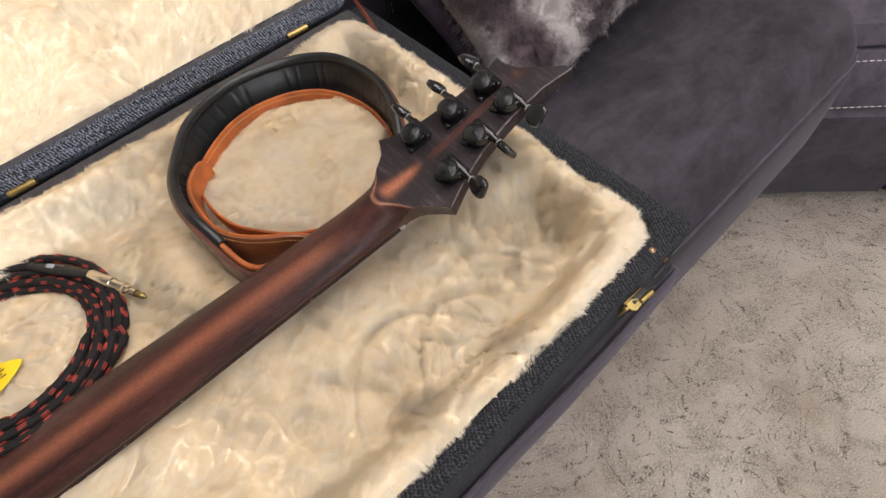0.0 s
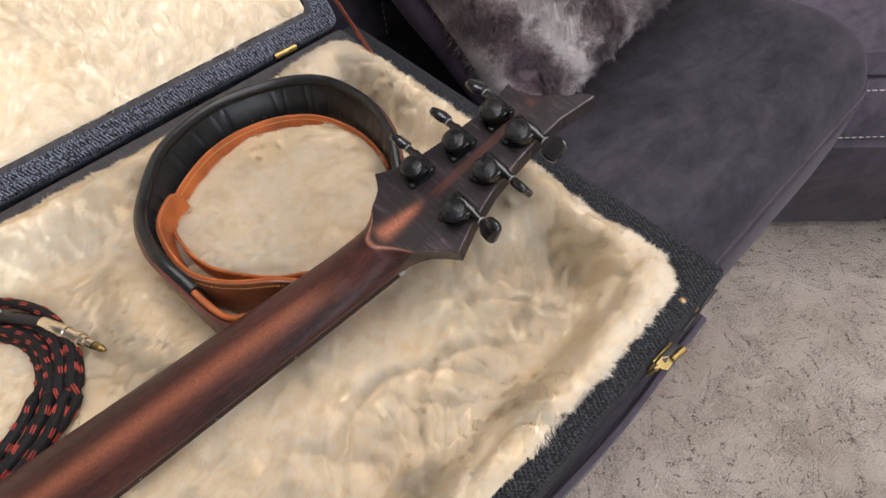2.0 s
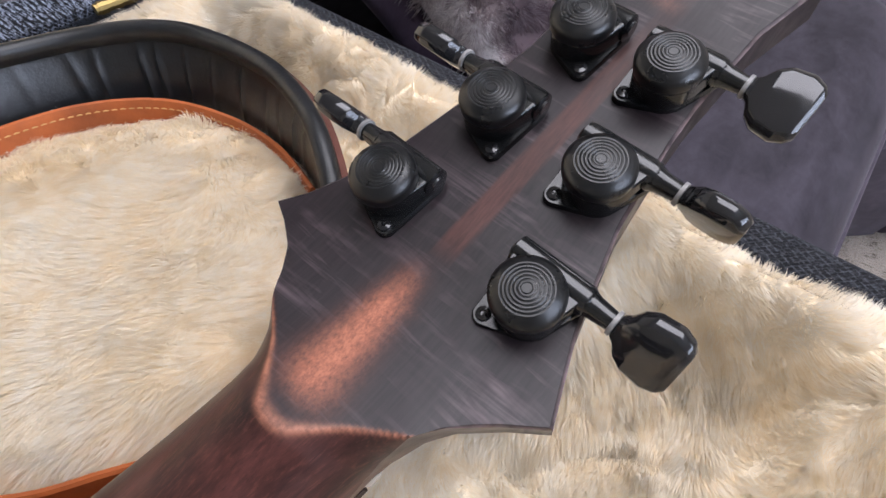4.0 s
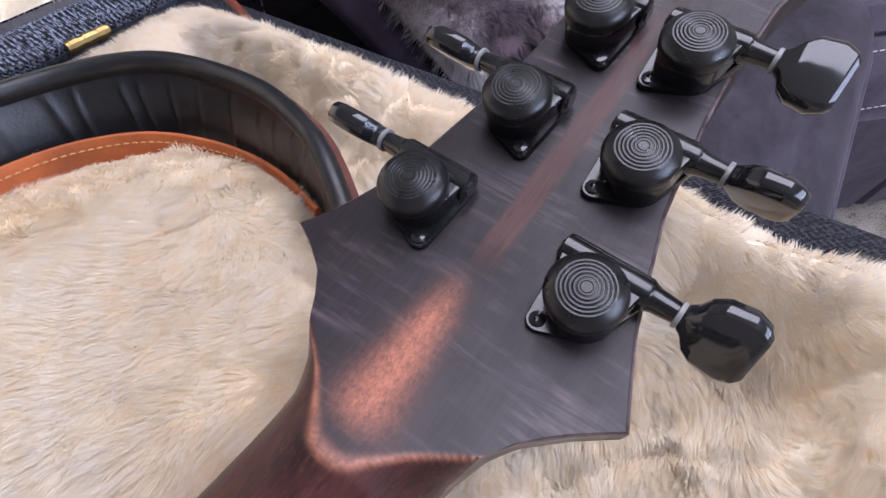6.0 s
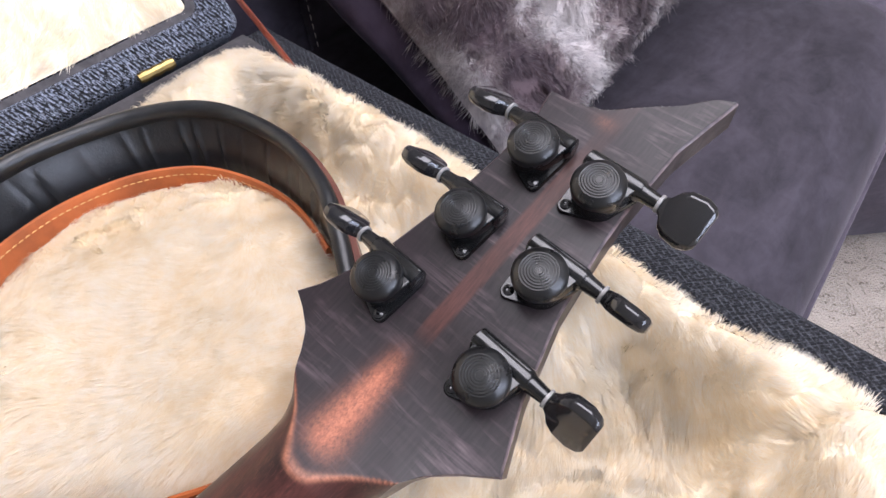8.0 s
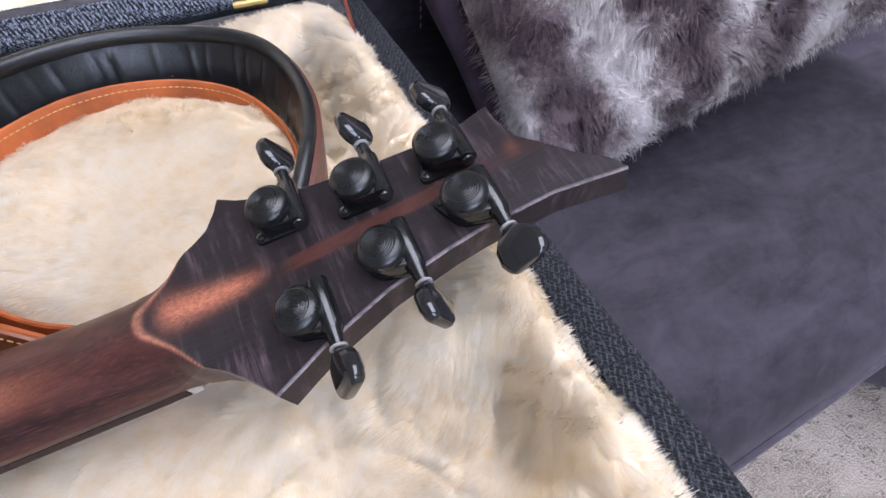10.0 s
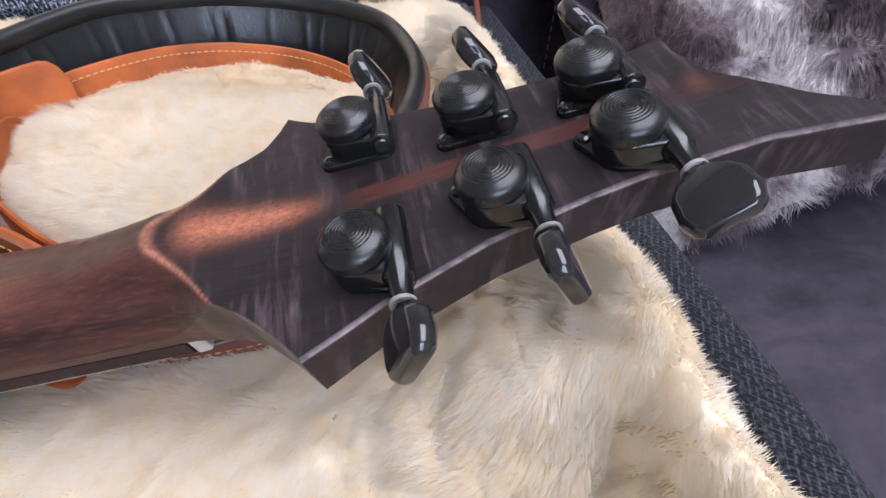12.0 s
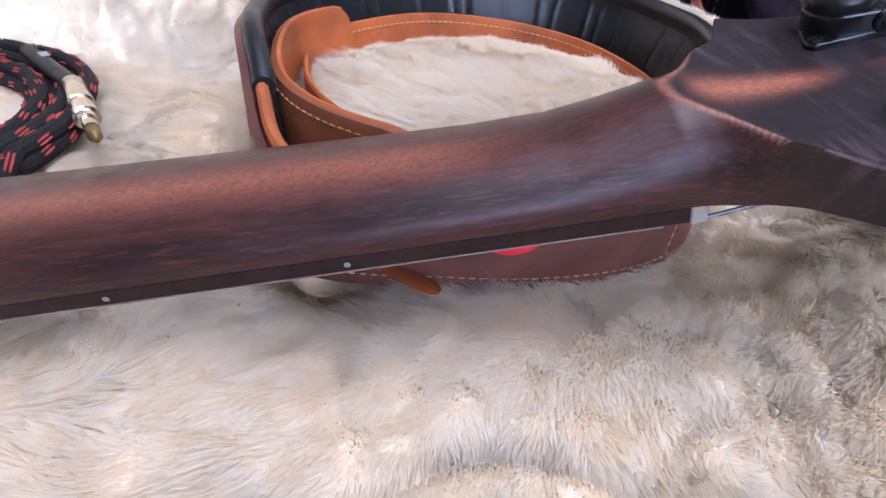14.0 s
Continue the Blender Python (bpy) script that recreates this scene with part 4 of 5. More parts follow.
def wood_top(u, v, lo, hi):
    scoop = 3.77 * max(0.0, -u) ** 2
    if u > -0.020:
        return scoop, 0.0
    mid, half = (lo + hi) / 2, (hi - lo) / 2
    s = min(1.0, abs(v - mid) / half)
    thick = float(np.interp(u, (-0.56, -0.30, -0.13, -0.10, -0.08, -0.065, -0.0535), (0.0210, 0.0190, 0.0186, 0.0190, 0.0207, 0.0244, 0.0278)))
    base = neck_floor(u)
    side = 0.0085
    crown = base + side + (thick - side) * (1 - s ** 2.2) ** 0.62
    k = smoothstep(-0.058, -0.022, u)
    crown = crown * (1 - k) + (base + thick + 0.006 * k) * k
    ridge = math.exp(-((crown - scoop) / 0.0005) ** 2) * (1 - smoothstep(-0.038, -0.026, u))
    return min(crown, scoop), ridge


us = [-0.56 + 0.012 * i for i in range(34)] + [-0.152 + 0.003 * i for i in range(27)] + [-0.071 + 0.0009 * i for i in range(58)]
us += [-0.019, -0.0155] + [-0.012 + 0.002 * i for i in range(52)] + [0.092, 0.0921] + [0.0925 + 0.0012 * i for i in range(24)] + [0.121]
us = sorted(set(round(u, 5) for u in us))
NV = 81
wloops, wattr = [], []
for u in us:
    mid = neck_middle(u)
    hi = (mid + table(W_UP, u)) if u <= 0.0920 else table(NOTCH, u)
    lo = mid - table(W_LO, u)
    if hi - lo < 0.0012:
        hi = lo + 0.0012
    under_n = neck_floor(u) + 0.0055
    under_n = under_n + (-0.0135 - under_n) * smoothstep(-0.052, -0.030, u)
    ch = 0.0009 * smoothstep(-0.034, -0.024, u)
    top, at = [], []
    for j in range(NV):
        f = j / (NV - 1)
        if j in (0, NV - 1):
            v = lo if j == 0 else hi
        else:
            v = lo + ch + (hi - lo - 2 * ch) * (j - 1) / (NV - 3)
        h, ridge = wood_top(u, v, lo, hi)
        if j in (0, NV - 1):
            h -= ch
        if u > 0.0921:
            wide = 0.0068 * smoothstep(0.0921, 0.0965, u) * (1 - smoothstep(0.109, 0.1212, u)) + 0.0002
            h -= 0.0080 * max(0.0, 1 - (hi - v) / wide) ** 0.8 * min(1.0, wide / 0.005)
        h = max(h, under_n + 0.001)
        c = abs(v - mid)
        stripe = (1 - smoothstep(0.0026, 0.0036, abs(v + 0.0003))) * smoothstep(-0.006, 0.004, u) * (1 - 0.8 * smoothstep(0.066, 0.086, u))
        # copper: rubbed patch in the scoop, band on the neck's crown, notch spot
        copper_mix = math.exp(-((v - 0.06 * (u + 0.03)) / (0.0036 + 0.10 * max(0, -u - 0.016))) ** 2) * smoothstep(-0.050, -0.040, u) * (1 - smoothstep(-0.022, -0.004, u))
        copper_mix = max(copper_mix, 0.60 * math.exp(-((v + 0.003 - mid) / 0.0065) ** 2) * (1 - smoothstep(-0.12, -0.075, u)))
        copper_mix = max(copper_mix, 0.2 * math.exp(-((u - 0.0915) / 0.0025) ** 2 - ((v - 0.003) / 0.004) ** 2))
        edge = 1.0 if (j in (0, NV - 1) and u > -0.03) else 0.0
        neckness = 1 - smoothstep(-0.052, -0.047, u + 9 * c * c * 2)
        gap = 3.77 * max(0.0, -u) ** 2 - wood_top(u, v, lo, hi)[0]
        neckness = smoothstep(0.0, 0.0006, gap) if u > -0.0565 else 1.0
        top.append(Vector((u, v, h)))
        at.append((stripe, copper_mix, edge, ridge, neckness))
    low = [Vector((u, hi, max(under_n, top[-1].z - 0.0007))), Vector((u, hi, under_n)), Vector((u, (hi + lo) / 2, under_n)), Vector((u, lo, under_n)), Vector((u, lo, max(under_n, top[0].z - 0.0007)))]
    wloops.append([HEAD @ p for p in top + low])
    wattr += at + [(0, 0, 0, 0, 1 - smoothstep(-0.05, -0.015, u))] * 5
v, f = loft(wloops)
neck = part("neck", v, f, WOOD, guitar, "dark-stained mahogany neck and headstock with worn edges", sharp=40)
for k, nm in enumerate(("stripe", "copper_mix", "edge", "ridge", "neck")):
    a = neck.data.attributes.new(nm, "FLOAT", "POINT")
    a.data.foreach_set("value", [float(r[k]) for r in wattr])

# fretboard, nut, strings, side dots
fl = []
for u in [-0.56 + 0.02 * i for i in range(26)] + [-0.0535]:
    mid, n0 = neck_middle(u), neck_floor(u)
    w1, w0 = table(W_UP, u), table(W_LO, u)
    fl.append([HEAD @ Vector(p) for p in ((u, mid - w0 - 0.0002, n0 + 0.0054), (u, mid - w0 - 0.0002, n0 + 0.0008), (u, mid - w0 + 0.0006, n0), (u, mid, n0 - 0.0008), (u, mid + w1 - 0.0006, n0), (u, mid + w1 + 0.0002, n0 + 0.0008), (u, mid + w1 + 0.0002, n0 + 0.0054))])
fretboard = part("fretboard", *loft(fl), EBONY, guitar, "dark ebony fretboard")
nloop = []
for u in (-0.0532, -0.0528, -0.0492, -0.0488):
    e = 0.0004 if u in (-0.0532, -0.0488) else 0
    nloop.append([HEAD @ Vector((u, -0.0208 + e, -0.0112)), HEAD @ Vector((u, -0.0208 + e, -0.0175 + e)), HEAD @ Vector((u, 0, -0.0188 + e)), HEAD @ Vector((u, 0.0180 - e, -0.0175 + e)), HEAD @ Vector((u, 0.0180 - e, -0.0112))])
part("nut", *loft(nloop), BONE, guitar, "off-white nut")
for k in range(6):
    vv = -0.0178 + 0.0071 * k
    post = ((0.0028, -0.0205), (0.035, -0.0135), (0.0672, -0.0095), (0.0672, 0.0095), (0.0349, 0.0125), (0.0025, 0.0180))[k]
    line = [(-0.45, vv * 1.25 + neck_middle(-0.45), neck_floor(-0.45) - 0.003), (-0.051, vv, -0.0194), (post[0], post[1], -0.0162)]
    part("string", *tube([HEAD @ Vector(p) for p in line], (0.0006, 0.00055, 0.00045, 0.0003, 0.00025, 0.0002)[k], 6), WOUND, guitar)
for u in (-0.138, -0.1985, -0.2535, -0.3020):
    c = HEAD @ Vector((u, neck_middle(u) - table(W_LO, u) - 0.0001, neck_floor(u) + 0.0028))
    q = (-HV).to_track_quat("Z", "Y").to_matrix().to_4x4()
    part("side_dot", *lathe([(0.0, 0.0), (0.0010, 0.0), (0.0008, 0.0002), (0.0, 0.0003)], 10, Matrix.Translation(c) @ q), PEARL, fretboard)
fl = []
for i in range(22):
    u = -0.0523 - 0.648 * (1 - 2 ** (-(i + 1) / 12))
    if u < -0.45:
        break
    mid, n0 = neck_middle(u), neck_floor(u)
    w = table(W_UP, u) - 0.0016
    part("fret", *tube([HEAD @ Vector((u, mid - w + 2 * w * k / 6, n0 - 0.0004)) for k in range(7)], 0.0011, 6), STEEL, fretboard)

# pale strip drawn where the fretboard's lower corner catches light
part("edge_glint", *tube([HEAD @ Vector((u, neck_middle(u) - table(W_LO, u) + 0.0002, neck_floor(u) + 0.0003)) for u in [-0.56 + 0.02 * i for i in range(26)]], 0.00035, 6), LINE, fretboard, "thin pale edge line")

# the body lies further down the case
shape = [(-0.36, 0.275), (-0.40, 0.20), (-0.355, 0.135), (-0.47, 0.155), (-0.56, 0.20), (-0.70, 0.13), (-0.745, 0.155), (-0.66, 0.30), (-0.735, 0.46), (-0.68, 0.50), (-0.55, 0.40), (-0.46, 0.45), (-0.37, 0.49), (-0.41, 0.41), (-0.36, 0.335)]
bl = []
for s_, dz in ((0.985, 0.0), (1.0, 0.004), (1.0, 0.034), (0.985, 0.038)):
    bl.append([Vector((-0.53 + (x + 0.53) * s_, 0.31 + (y - 0.31) * s_, 0.575 + dz + 0.1 * (x + 0.36))) for x, y in shape])
part("body", *loft(bl), WOOD, guitar, "dark-stained wooden body", sharp=30)


def tuner(cu, cv, s, turn):
    """One machine head in the headstock's axes: cu, cv its gear's middle, s the side its button points to, turn the button's angle."""
    at_ = HEAD @ Matrix.Translation((cu, cv, 0))
    hull = []
    for k in range(24):
        a = 2 * math.pi * k / 24
        d = Vector((math.cos(a), math.sin(a)))
        best = max((Vector((0, 0)) + d * 0.0080, Vector((-0.0080, -0.0060 * s)) + d * 0.0027, Vector((0.0078, -0.0068 * s)) + d * 0.0030, Vector((0.0078, 0.0075 * s)) + d * 0.0030), key=lambda q: q.dot(d))
        hull.append(best)
    plate = [[at_ @ Vector((q.x * k, q.y * k, z)) for q in hull] for k, z in ((1.0, 0.0), (1.0, 0.0014), (0.97, 0.0019))]
    housing = part("tuner", *loft(plate), BLACK_METAL, guitar, "black locking tuner")
    block = []
    for k in range(32):
        d = Vector((math.cos(2 * math.pi * k / 32), math.sin(2 * math.pi * k / 32)))
        block.append(max((d * 0.0079, Vector((0.0092, -0.0082 * s)) + d * 0.0016, Vector((0.0092, 0.0082 * s)) + d * 0.0016), key=lambda q: q.dot(d)))
    part("gear_case", *loft([[at_ @ Vector((q.x * k, q.y * k, z)) for q in block] for k, z in ((1.0, 0.0016), (1.0, 0.0064), (0.985, 0.0070), (0.95, 0.0073))]), BLACK_METAL, housing)
    ridges = [(0.0074, 0.0071), (0.0083, 0.0078), (0.0084, 0.0098), (0.0083, 0.0104), (0.0079, 0.0111), (0.0072, 0.0117), (0.0064, 0.0123)]
    r = 0.0060
    while r > 0.0012:
        h = 0.0130 - 0.0000105 * (r / 0.001) ** 2
        ridges += [(r, h - 0.00013), (r - 0.00012, h), (r - 0.00046, h), (r - 0.00060, h - 0.00013)]
        r -= 0.00084
    part("cap", *lathe(ridges + [(0.0011, 0.0130), (0.0003, 0.0130)], 48, at_), CAP_BLACK, housing, "ribbed round black cap")
    yy = lambda a: a * s
    barrel = [(0.0078, yy(-0.0098), 0.0044), (0.0078, yy(-0.0094), 0.0044), (0.0078, yy(0.0095), 0.0044), (0.0078, yy(0.0105), 0.0044)]
    part("worm_barrel", *tube([at_ @ Vector(p) for p in barrel], [0.0030, 0.0037, 0.0037, 0.0031], 16), BLACK_METAL, housing)
    part("end_cap", *tube([at_ @ Vector((0.0078, yy(-0.0098), 0.0044)), at_ @ Vector((0.0078, yy(-0.0103), 0.0044))], [0.0022, 0.0019], 14), BLACK_CHROME, housing)
    part("shaft", *tube([at_ @ Vector((0.0078, yy(a), 0.0044)) for a in (0.010, 0.0115, 0.0155, 0.0172, 0.0205)], [0.0033, 0.0028, 0.0024, 0.0022, 0.0020], 14), BLACK_METAL, housing)
    part("washer", *tube([at_ @ Vector((0.0078, yy(a), 0.0044)) for a in (0.0160, 0.0161, 0.0170, 0.0171)], [0.0022, 0.0030, 0.0030, 0.0022], 14), WASHER, housing, "pale nylon washer")
    rows = ((0.0171, 0.0024, 0.0022), (0.0185, 0.0034, 0.0026), (0.0200, 0.0062, 0.0029), (0.0225, 0.0080, 0.0030), (0.0275, 0.0086, 0.0029), (0.0305, 0.0074, 0.0026), (0.0318, 0.0058, 0.0018))
    spin = Matrix.Translation((0.0078, 0, 0.0044)) @ Matrix.Rotation(radians(turn), 4, "Y")
    bl_ = []
    for a, w, t in rows:
        oct_ = [(w, t * 0.45), (w * 0.80, t), (-w * 0.80, t), (-w, t * 0.45), (-w, -t * 0.45), (-w * 0.80, -t), (w * 0.80, -t), (w, -t * 0.45)]
        bl_.append([at_ @ spin @ Vector((px, a * s, pz)) for px, pz in oct_])
    v_, f_ = loft(bl_)
    bmb = bmesh.new()
    vs_ = [bmb.verts.new(p) for p in v_]
    for g in f_:
        bmb.faces.new([vs_[i] for i in g])
    bmesh.ops.recalc_face_normals(bmb, faces=bmb.faces)
    bmesh.ops.bevel(bmb, geom=[e for e in bmb.edges if e.calc_face_angle(0) > 0.35], offset=0.0004, segments=2, profile=0.5, affect="EDGES")
    bm_part("button", bmb, BLACK_CHROME, housing, "polished black faceted button", sharp=25)
    sc = at_ @ Matrix.Translation((-0.0080, -0.0060 * s, 0.0018))
    part("screw", *lathe([(0.0, 0.0), (0.0019, 0.0), (0.0017, 0.0007), (0.0007, 0.0010), (0.0006, 0.0006), (0.0, 0.0005)], 12, sc), BLACK_CHROME, housing, "small black screw")


for row in ((0.0022, 0.0213, 1, 68), (0.0347, 0.0150, 1, 62), (0.0672, 0.0128, 1, 48), (0.0013, -0.0240, -1, -52), (0.0342, -0.0172, -1, 74), (0.0672, -0.0126, -1, -22)):
    tuner(*row)


# ---- strap ----
strap = thing("guitar_strap", (0.14, 0.43, 0.592), "coiled padded guitar strap of black and brown leather", "guitar strap")
ring = [(0.2165, 0.350, 0), (0.2465, 0.399, 0), (0.2572, 0.450, 0), (0.2475, 0.501, 0), (0.2085, 0.5365, 0), (0.146, 0.5435, 0), (0.0905, 0.5165, 0), (0.0525, 0.468, 0),
        (0.0410, 0.425, 0), (0.0455, 0.385, 0), (0.0605, 0.341, 0), (0.112, 0.328, 0), (0.157, 0.325, 0), (0.192, 0.332, 0)]
fine = spline(ring, 560, True)
ring = spline(ring, 140, True)


def ring_frame(i, pts):
    a, b = pts[(i - 1) % len(pts)], pts[(i + 1) % len(pts)]
    d = (b - a).normalized()
    return pts[i], d, Vector((-d.y, d.x, 0))


def rim_height(p):
    near = 0.634 + 0.024 * smoothstep(0.34, 0.41, p.y)
    far = 0.634 + 0.0175 * smoothstep(0.34, 0.40, p.y)
    return near + (far - near) * smoothstep(0.08, 0.2, p.x)


def band(name, idx, section, material, label="", closed=False, pts=ring):
    """A band along the ring; section(p, i): list of (inward, height) round the band's cut."""
    loops = []
    for i in idx:
        p, d, inward = ring_frame(i % len(pts), pts)
        lean = 0.011 * smoothstep(0.38, 0.46, p.y)
        top = rim_height(p)
        loops.append([Vector((p.x, p.y, 0)) + inward * (a + lean * max(0.0, min(1.0, (top - z) / (top - 0.59)))) + Vector((0, 0, z)) for a, z in section(p, i)])
    if closed:
        loops.append(loops[0])
    return part(name, *loft(loops, True, not closed), material, strap, label)


def leather_cut(p, i):
    t, b = rim_height(p), 0.590
    return [(0.0, b), (-0.0028, b + 0.001), (-0.0034, (t + b) / 2), (-0.0026, t - 0.003), (0.0, t - 0.001), (0.001, t - 0.003), (0.0008, (t + b) / 2)]


rng_w = random.Random(8)
folds, fold_at = [], 30.0
while fold_at < 380:
    folds.append((fold_at, rng_w.uniform(0.0004, 0.0017), rng_w.uniform(0.7, 1.2), rng_w.uniform(-3, 3)))
    fold_at += rng_w.uniform(6, 17)


def pad_cut(p, i):
    t, b = rim_height(p) + 0.0005 * math.sin(i * 0.11), 0.592
    h = t - b

    def fold(level):
        return sum(d * math.exp(-((i - f0 - s * level) / w) ** 2) - 0.22 * d * math.exp(-((i - f0 - s * level - 3.2) / 2.4) ** 2) for f0, d, w, s in folds if abs(i - f0) < 16)

    roll = [(0.0043 - 0.0041 * math.cos(a), t - 0.0008 + 0.0040 * math.sin(a)) for a in [radians(-20 + 25 * k) for k in range(10)]]
    return [(0.0012, b + 0.004)] + roll + [(0.0056, t - 0.0062), (0.0058 + 0.5 * fold(0), t - 0.0085), (0.0074 + fold(0.2), t - 0.22 * h), (0.0086 + fold(0.35), t - 0.36 * h), (0.0090 + 0.9 * fold(0.5), t - 0.5 * h),
            (0.0084 + 0.5 * fold(0.7), t - 0.68 * h), (0.0070, t - 0.82 * h), (0.0045, b + 0.004)]


leather = band("outer_leather", range(140), leather_cut, BROWN, "smooth brown leather outer face", True)
# the pad: from below the headstock round to the far end
pad = band("pad", range(2, 371), pad_cut, BLACK_PAD, "padded wrinkled black leather lining", pts=fine)
low_path = [ring_frame(i, ring) for i in range(104, 140)]
stitches("edge_stitching", [Vector((p.x, p.y, 0)) - n_ * 0.0036 + Vector((0, 0, 0.5965)) for p, d, n_ in low_path], 0.0022, 0.0016, 0.0006, THREAD, leather, (0, -1, 0), "pale edge stitching")
p, d, n_ = ring_frame(131, ring)
stitches("edge_stitching", [Vector((p.x, p.y, 0)) - n_ * 0.0040 + Vector((0, 0, z)) for z in (0.598, 0.632)], 0.0024, 0.0014, 0.0006, THREAD, leather, (0, -1, 0), "pale edge stitching")
mark = []
for i in range(445, 470):
    p, d, n_ = ring_frame(i, fine)
    w = 0.0105 * max(0.0, math.sin(math.pi * (i - 444.5) / 25)) ** 0.6
    mark.append([Vector((p.x, p.y, 0)) - n_ * 0.0040 + Vector((0, 0, z)) for z in (0.6192 - w * 1.12, 0.6192 + w)])
part("red_emblem", *loft(mark, False, False), RED_INK, leather, "red printed emblem", False)

# the tan tail lies inside the pad
tail_pts = spline([(0.2325, 0.396, 0), (0.2399, 0.430, 0), (0.2372, 0.463, 0), (0.2225, 0.4945, 0), (0.195, 0.5135, 0), (0.1606, 0.5190, 0), (0.130, 0.513, 0), (0.105, 0.500, 0), (0.082, 0.483, 0), (0.067, 0.464, 0)], 90)


def tail_cut(p, i):
    t = 0.6225 + 0.0145 * smoothstep(0.1, 0.8, i / 89) - 0.004 * smoothstep(0.9, 1.0, i / 89)
    b = 0.590
    return [(-0.0010, b), (-0.0012, t - 0.001), (-0.0004, t), (0.0010, t - 0.0004), (0.0018, t - 0.003), (0.0014, b)]


def open_frame(i, pts):
    a, b = pts[max(i - 1, 0)], pts[min(i + 1, len(pts) - 1)]
    d = (b - a).normalized()
    return pts[i], d, Vector((-d.y, d.x, 0))


def open_band(name, pts, cut, material, label):
    loops = []
    for i in range(len(pts)):
        p, d, inward = open_frame(i, pts)
        loops.append([Vector((p.x, p.y, 0)) + inward * a + Vector((0, 0, z)) for a, z in cut(p, i)])
    return part(name, *loft(loops), material, strap, label)


tail = open_band("tail", tail_pts, tail_cut, TAN, "tan suede tail with yellow stitching")
line = []
for i in range(2, 88):
    p, d, inward = open_frame(i, tail_pts)
    line.append(Vector((p.x, p.y, 0)) + inward * 0.0019 + Vector((0, 0, tail_cut(p, i)[2][1] - 0.0045)))
stitches("stitching", line, 0.0024, 0.0013, 0.0008, THREAD, tail, (0, 0, 1), "yellow stitching")
tail2_pts = spline([(0.083, 0.4730, 0), (0.067, 0.461, 0), (0.0575, 0.446, 0), (0.0535, 0.424, 0), (0.0545, 0.400, 0), (0.061, 0.384, 0), (0.076, 0.3665, 0), (0.097, 0.350, 0), (0.115, 0.3395, 0), (0.136, 0.3335, 0), (0.168, 0.3375, 0)], 60)


def tail2_cut(p, i):
    t = 0.649 - 0.008 * smoothstep(0.2, 0.6, i / 59) - 0.022 * smoothstep(0.68, 0.95, i / 59) - 0.010 * max(0.0, 1 - i / 3) ** 2
    return [(-0.0012, 0.590), (-0.0014, t - 0.001), (-0.0004, t), (0.0012, t - 0.0006), (0.0018, t - 0.003), (0.0014, 0.590)]


tail2 = open_band("tail_loop", tail2_pts, tail2_cut, TAN, "tan suede strap end folded back")
line = []
for i in range(3, 58):
    p, d, inward = open_frame(i, tail2_pts)
    line.append(Vector((p.x, p.y, 0)) - inward * 0.0034 + Vector((0, 0, tail2_cut(p, i)[2][1] - 0.0055)))
stitches("stitching", line, 0.0024, 0.0013, 0.0006, THREAD, tail2, (0, 0, 1), "yellow stitching")
back_face = []
for i in range(len(tail2_pts)):
    p, d, inward = open_frame(i, tail2_pts)
    t = tail2_cut(p, i)[2][1]
    back_face.append([Vector((p.x, p.y, 0)) + inward * q + Vector((0, 0, z)) for q, z in ((-0.0030, 0.590), (-0.0032, t - 0.004), (-0.0026, t - 0.0012), (-0.0013, t - 0.0008), (-0.0012, 0.590))])
part("smooth_face", *loft(back_face), TAN_SMOOTH, tail2, "smooth brown leather face")
tail3_pts = spline([(0.0635, 0.460, 0), (0.0622, 0.437, 0), (0.0645, 0.411, 0), (0.073, 0.389, 0), (0.096, 0.3625, 0), (0.118, 0.3475, 0), (0.140, 0.3405, 0), (0.168, 0.3435, 0)], 50)


def tail3_cut(p, i):
    t = 0.635 - 0.006 * smoothstep(0.35, 0.65, i / 49) - 0.014 * smoothstep(0.7, 0.95, i / 49) - 0.016 * max(0.0, 1 - i / 7) ** 2
    return [(-0.0010, 0.590), (-0.0012, t - 0.001), (-0.0004, t), (0.0010, t - 0.0006), (0.0014, t - 0.003), (0.0012, 0.590)]


open_band("tail_keeper", tail3_pts, tail3_cut, TAN, "narrow tan suede inner ply")


def tab_cut(p, i):
    t = rim_height(p) + 0.0012 - 0.012 * max(0.0, 1 - (i - 366) / 5) ** 2
    return [(0.0013, 0.602), (0.0013, t - 0.001), (0.0024, t + 0.0004), (0.0042, t + 0.0006), (0.0056, t - 0.0006), (0.0062, t - 0.004), (0.0064, 0.615), (0.0060, 0.602)]


band("end_tab", range(366, 424), tab_cut, TAN, "rough tan suede end tab", pts=fine)
tip = [(0.070, 0.338, 0.606), (0.085, 0.331, 0.602), (0.098, 0.3235, 0.5985), (0.108, 0.3175, 0.596)]
part("tail_tip", *tube(spline(tip, 14), [0.0065] * 11 + [0.006, 0.005, 0.003], 10, 0.22, (0.3, 0.3, 1)), TAN, strap, "tan suede tail tip")


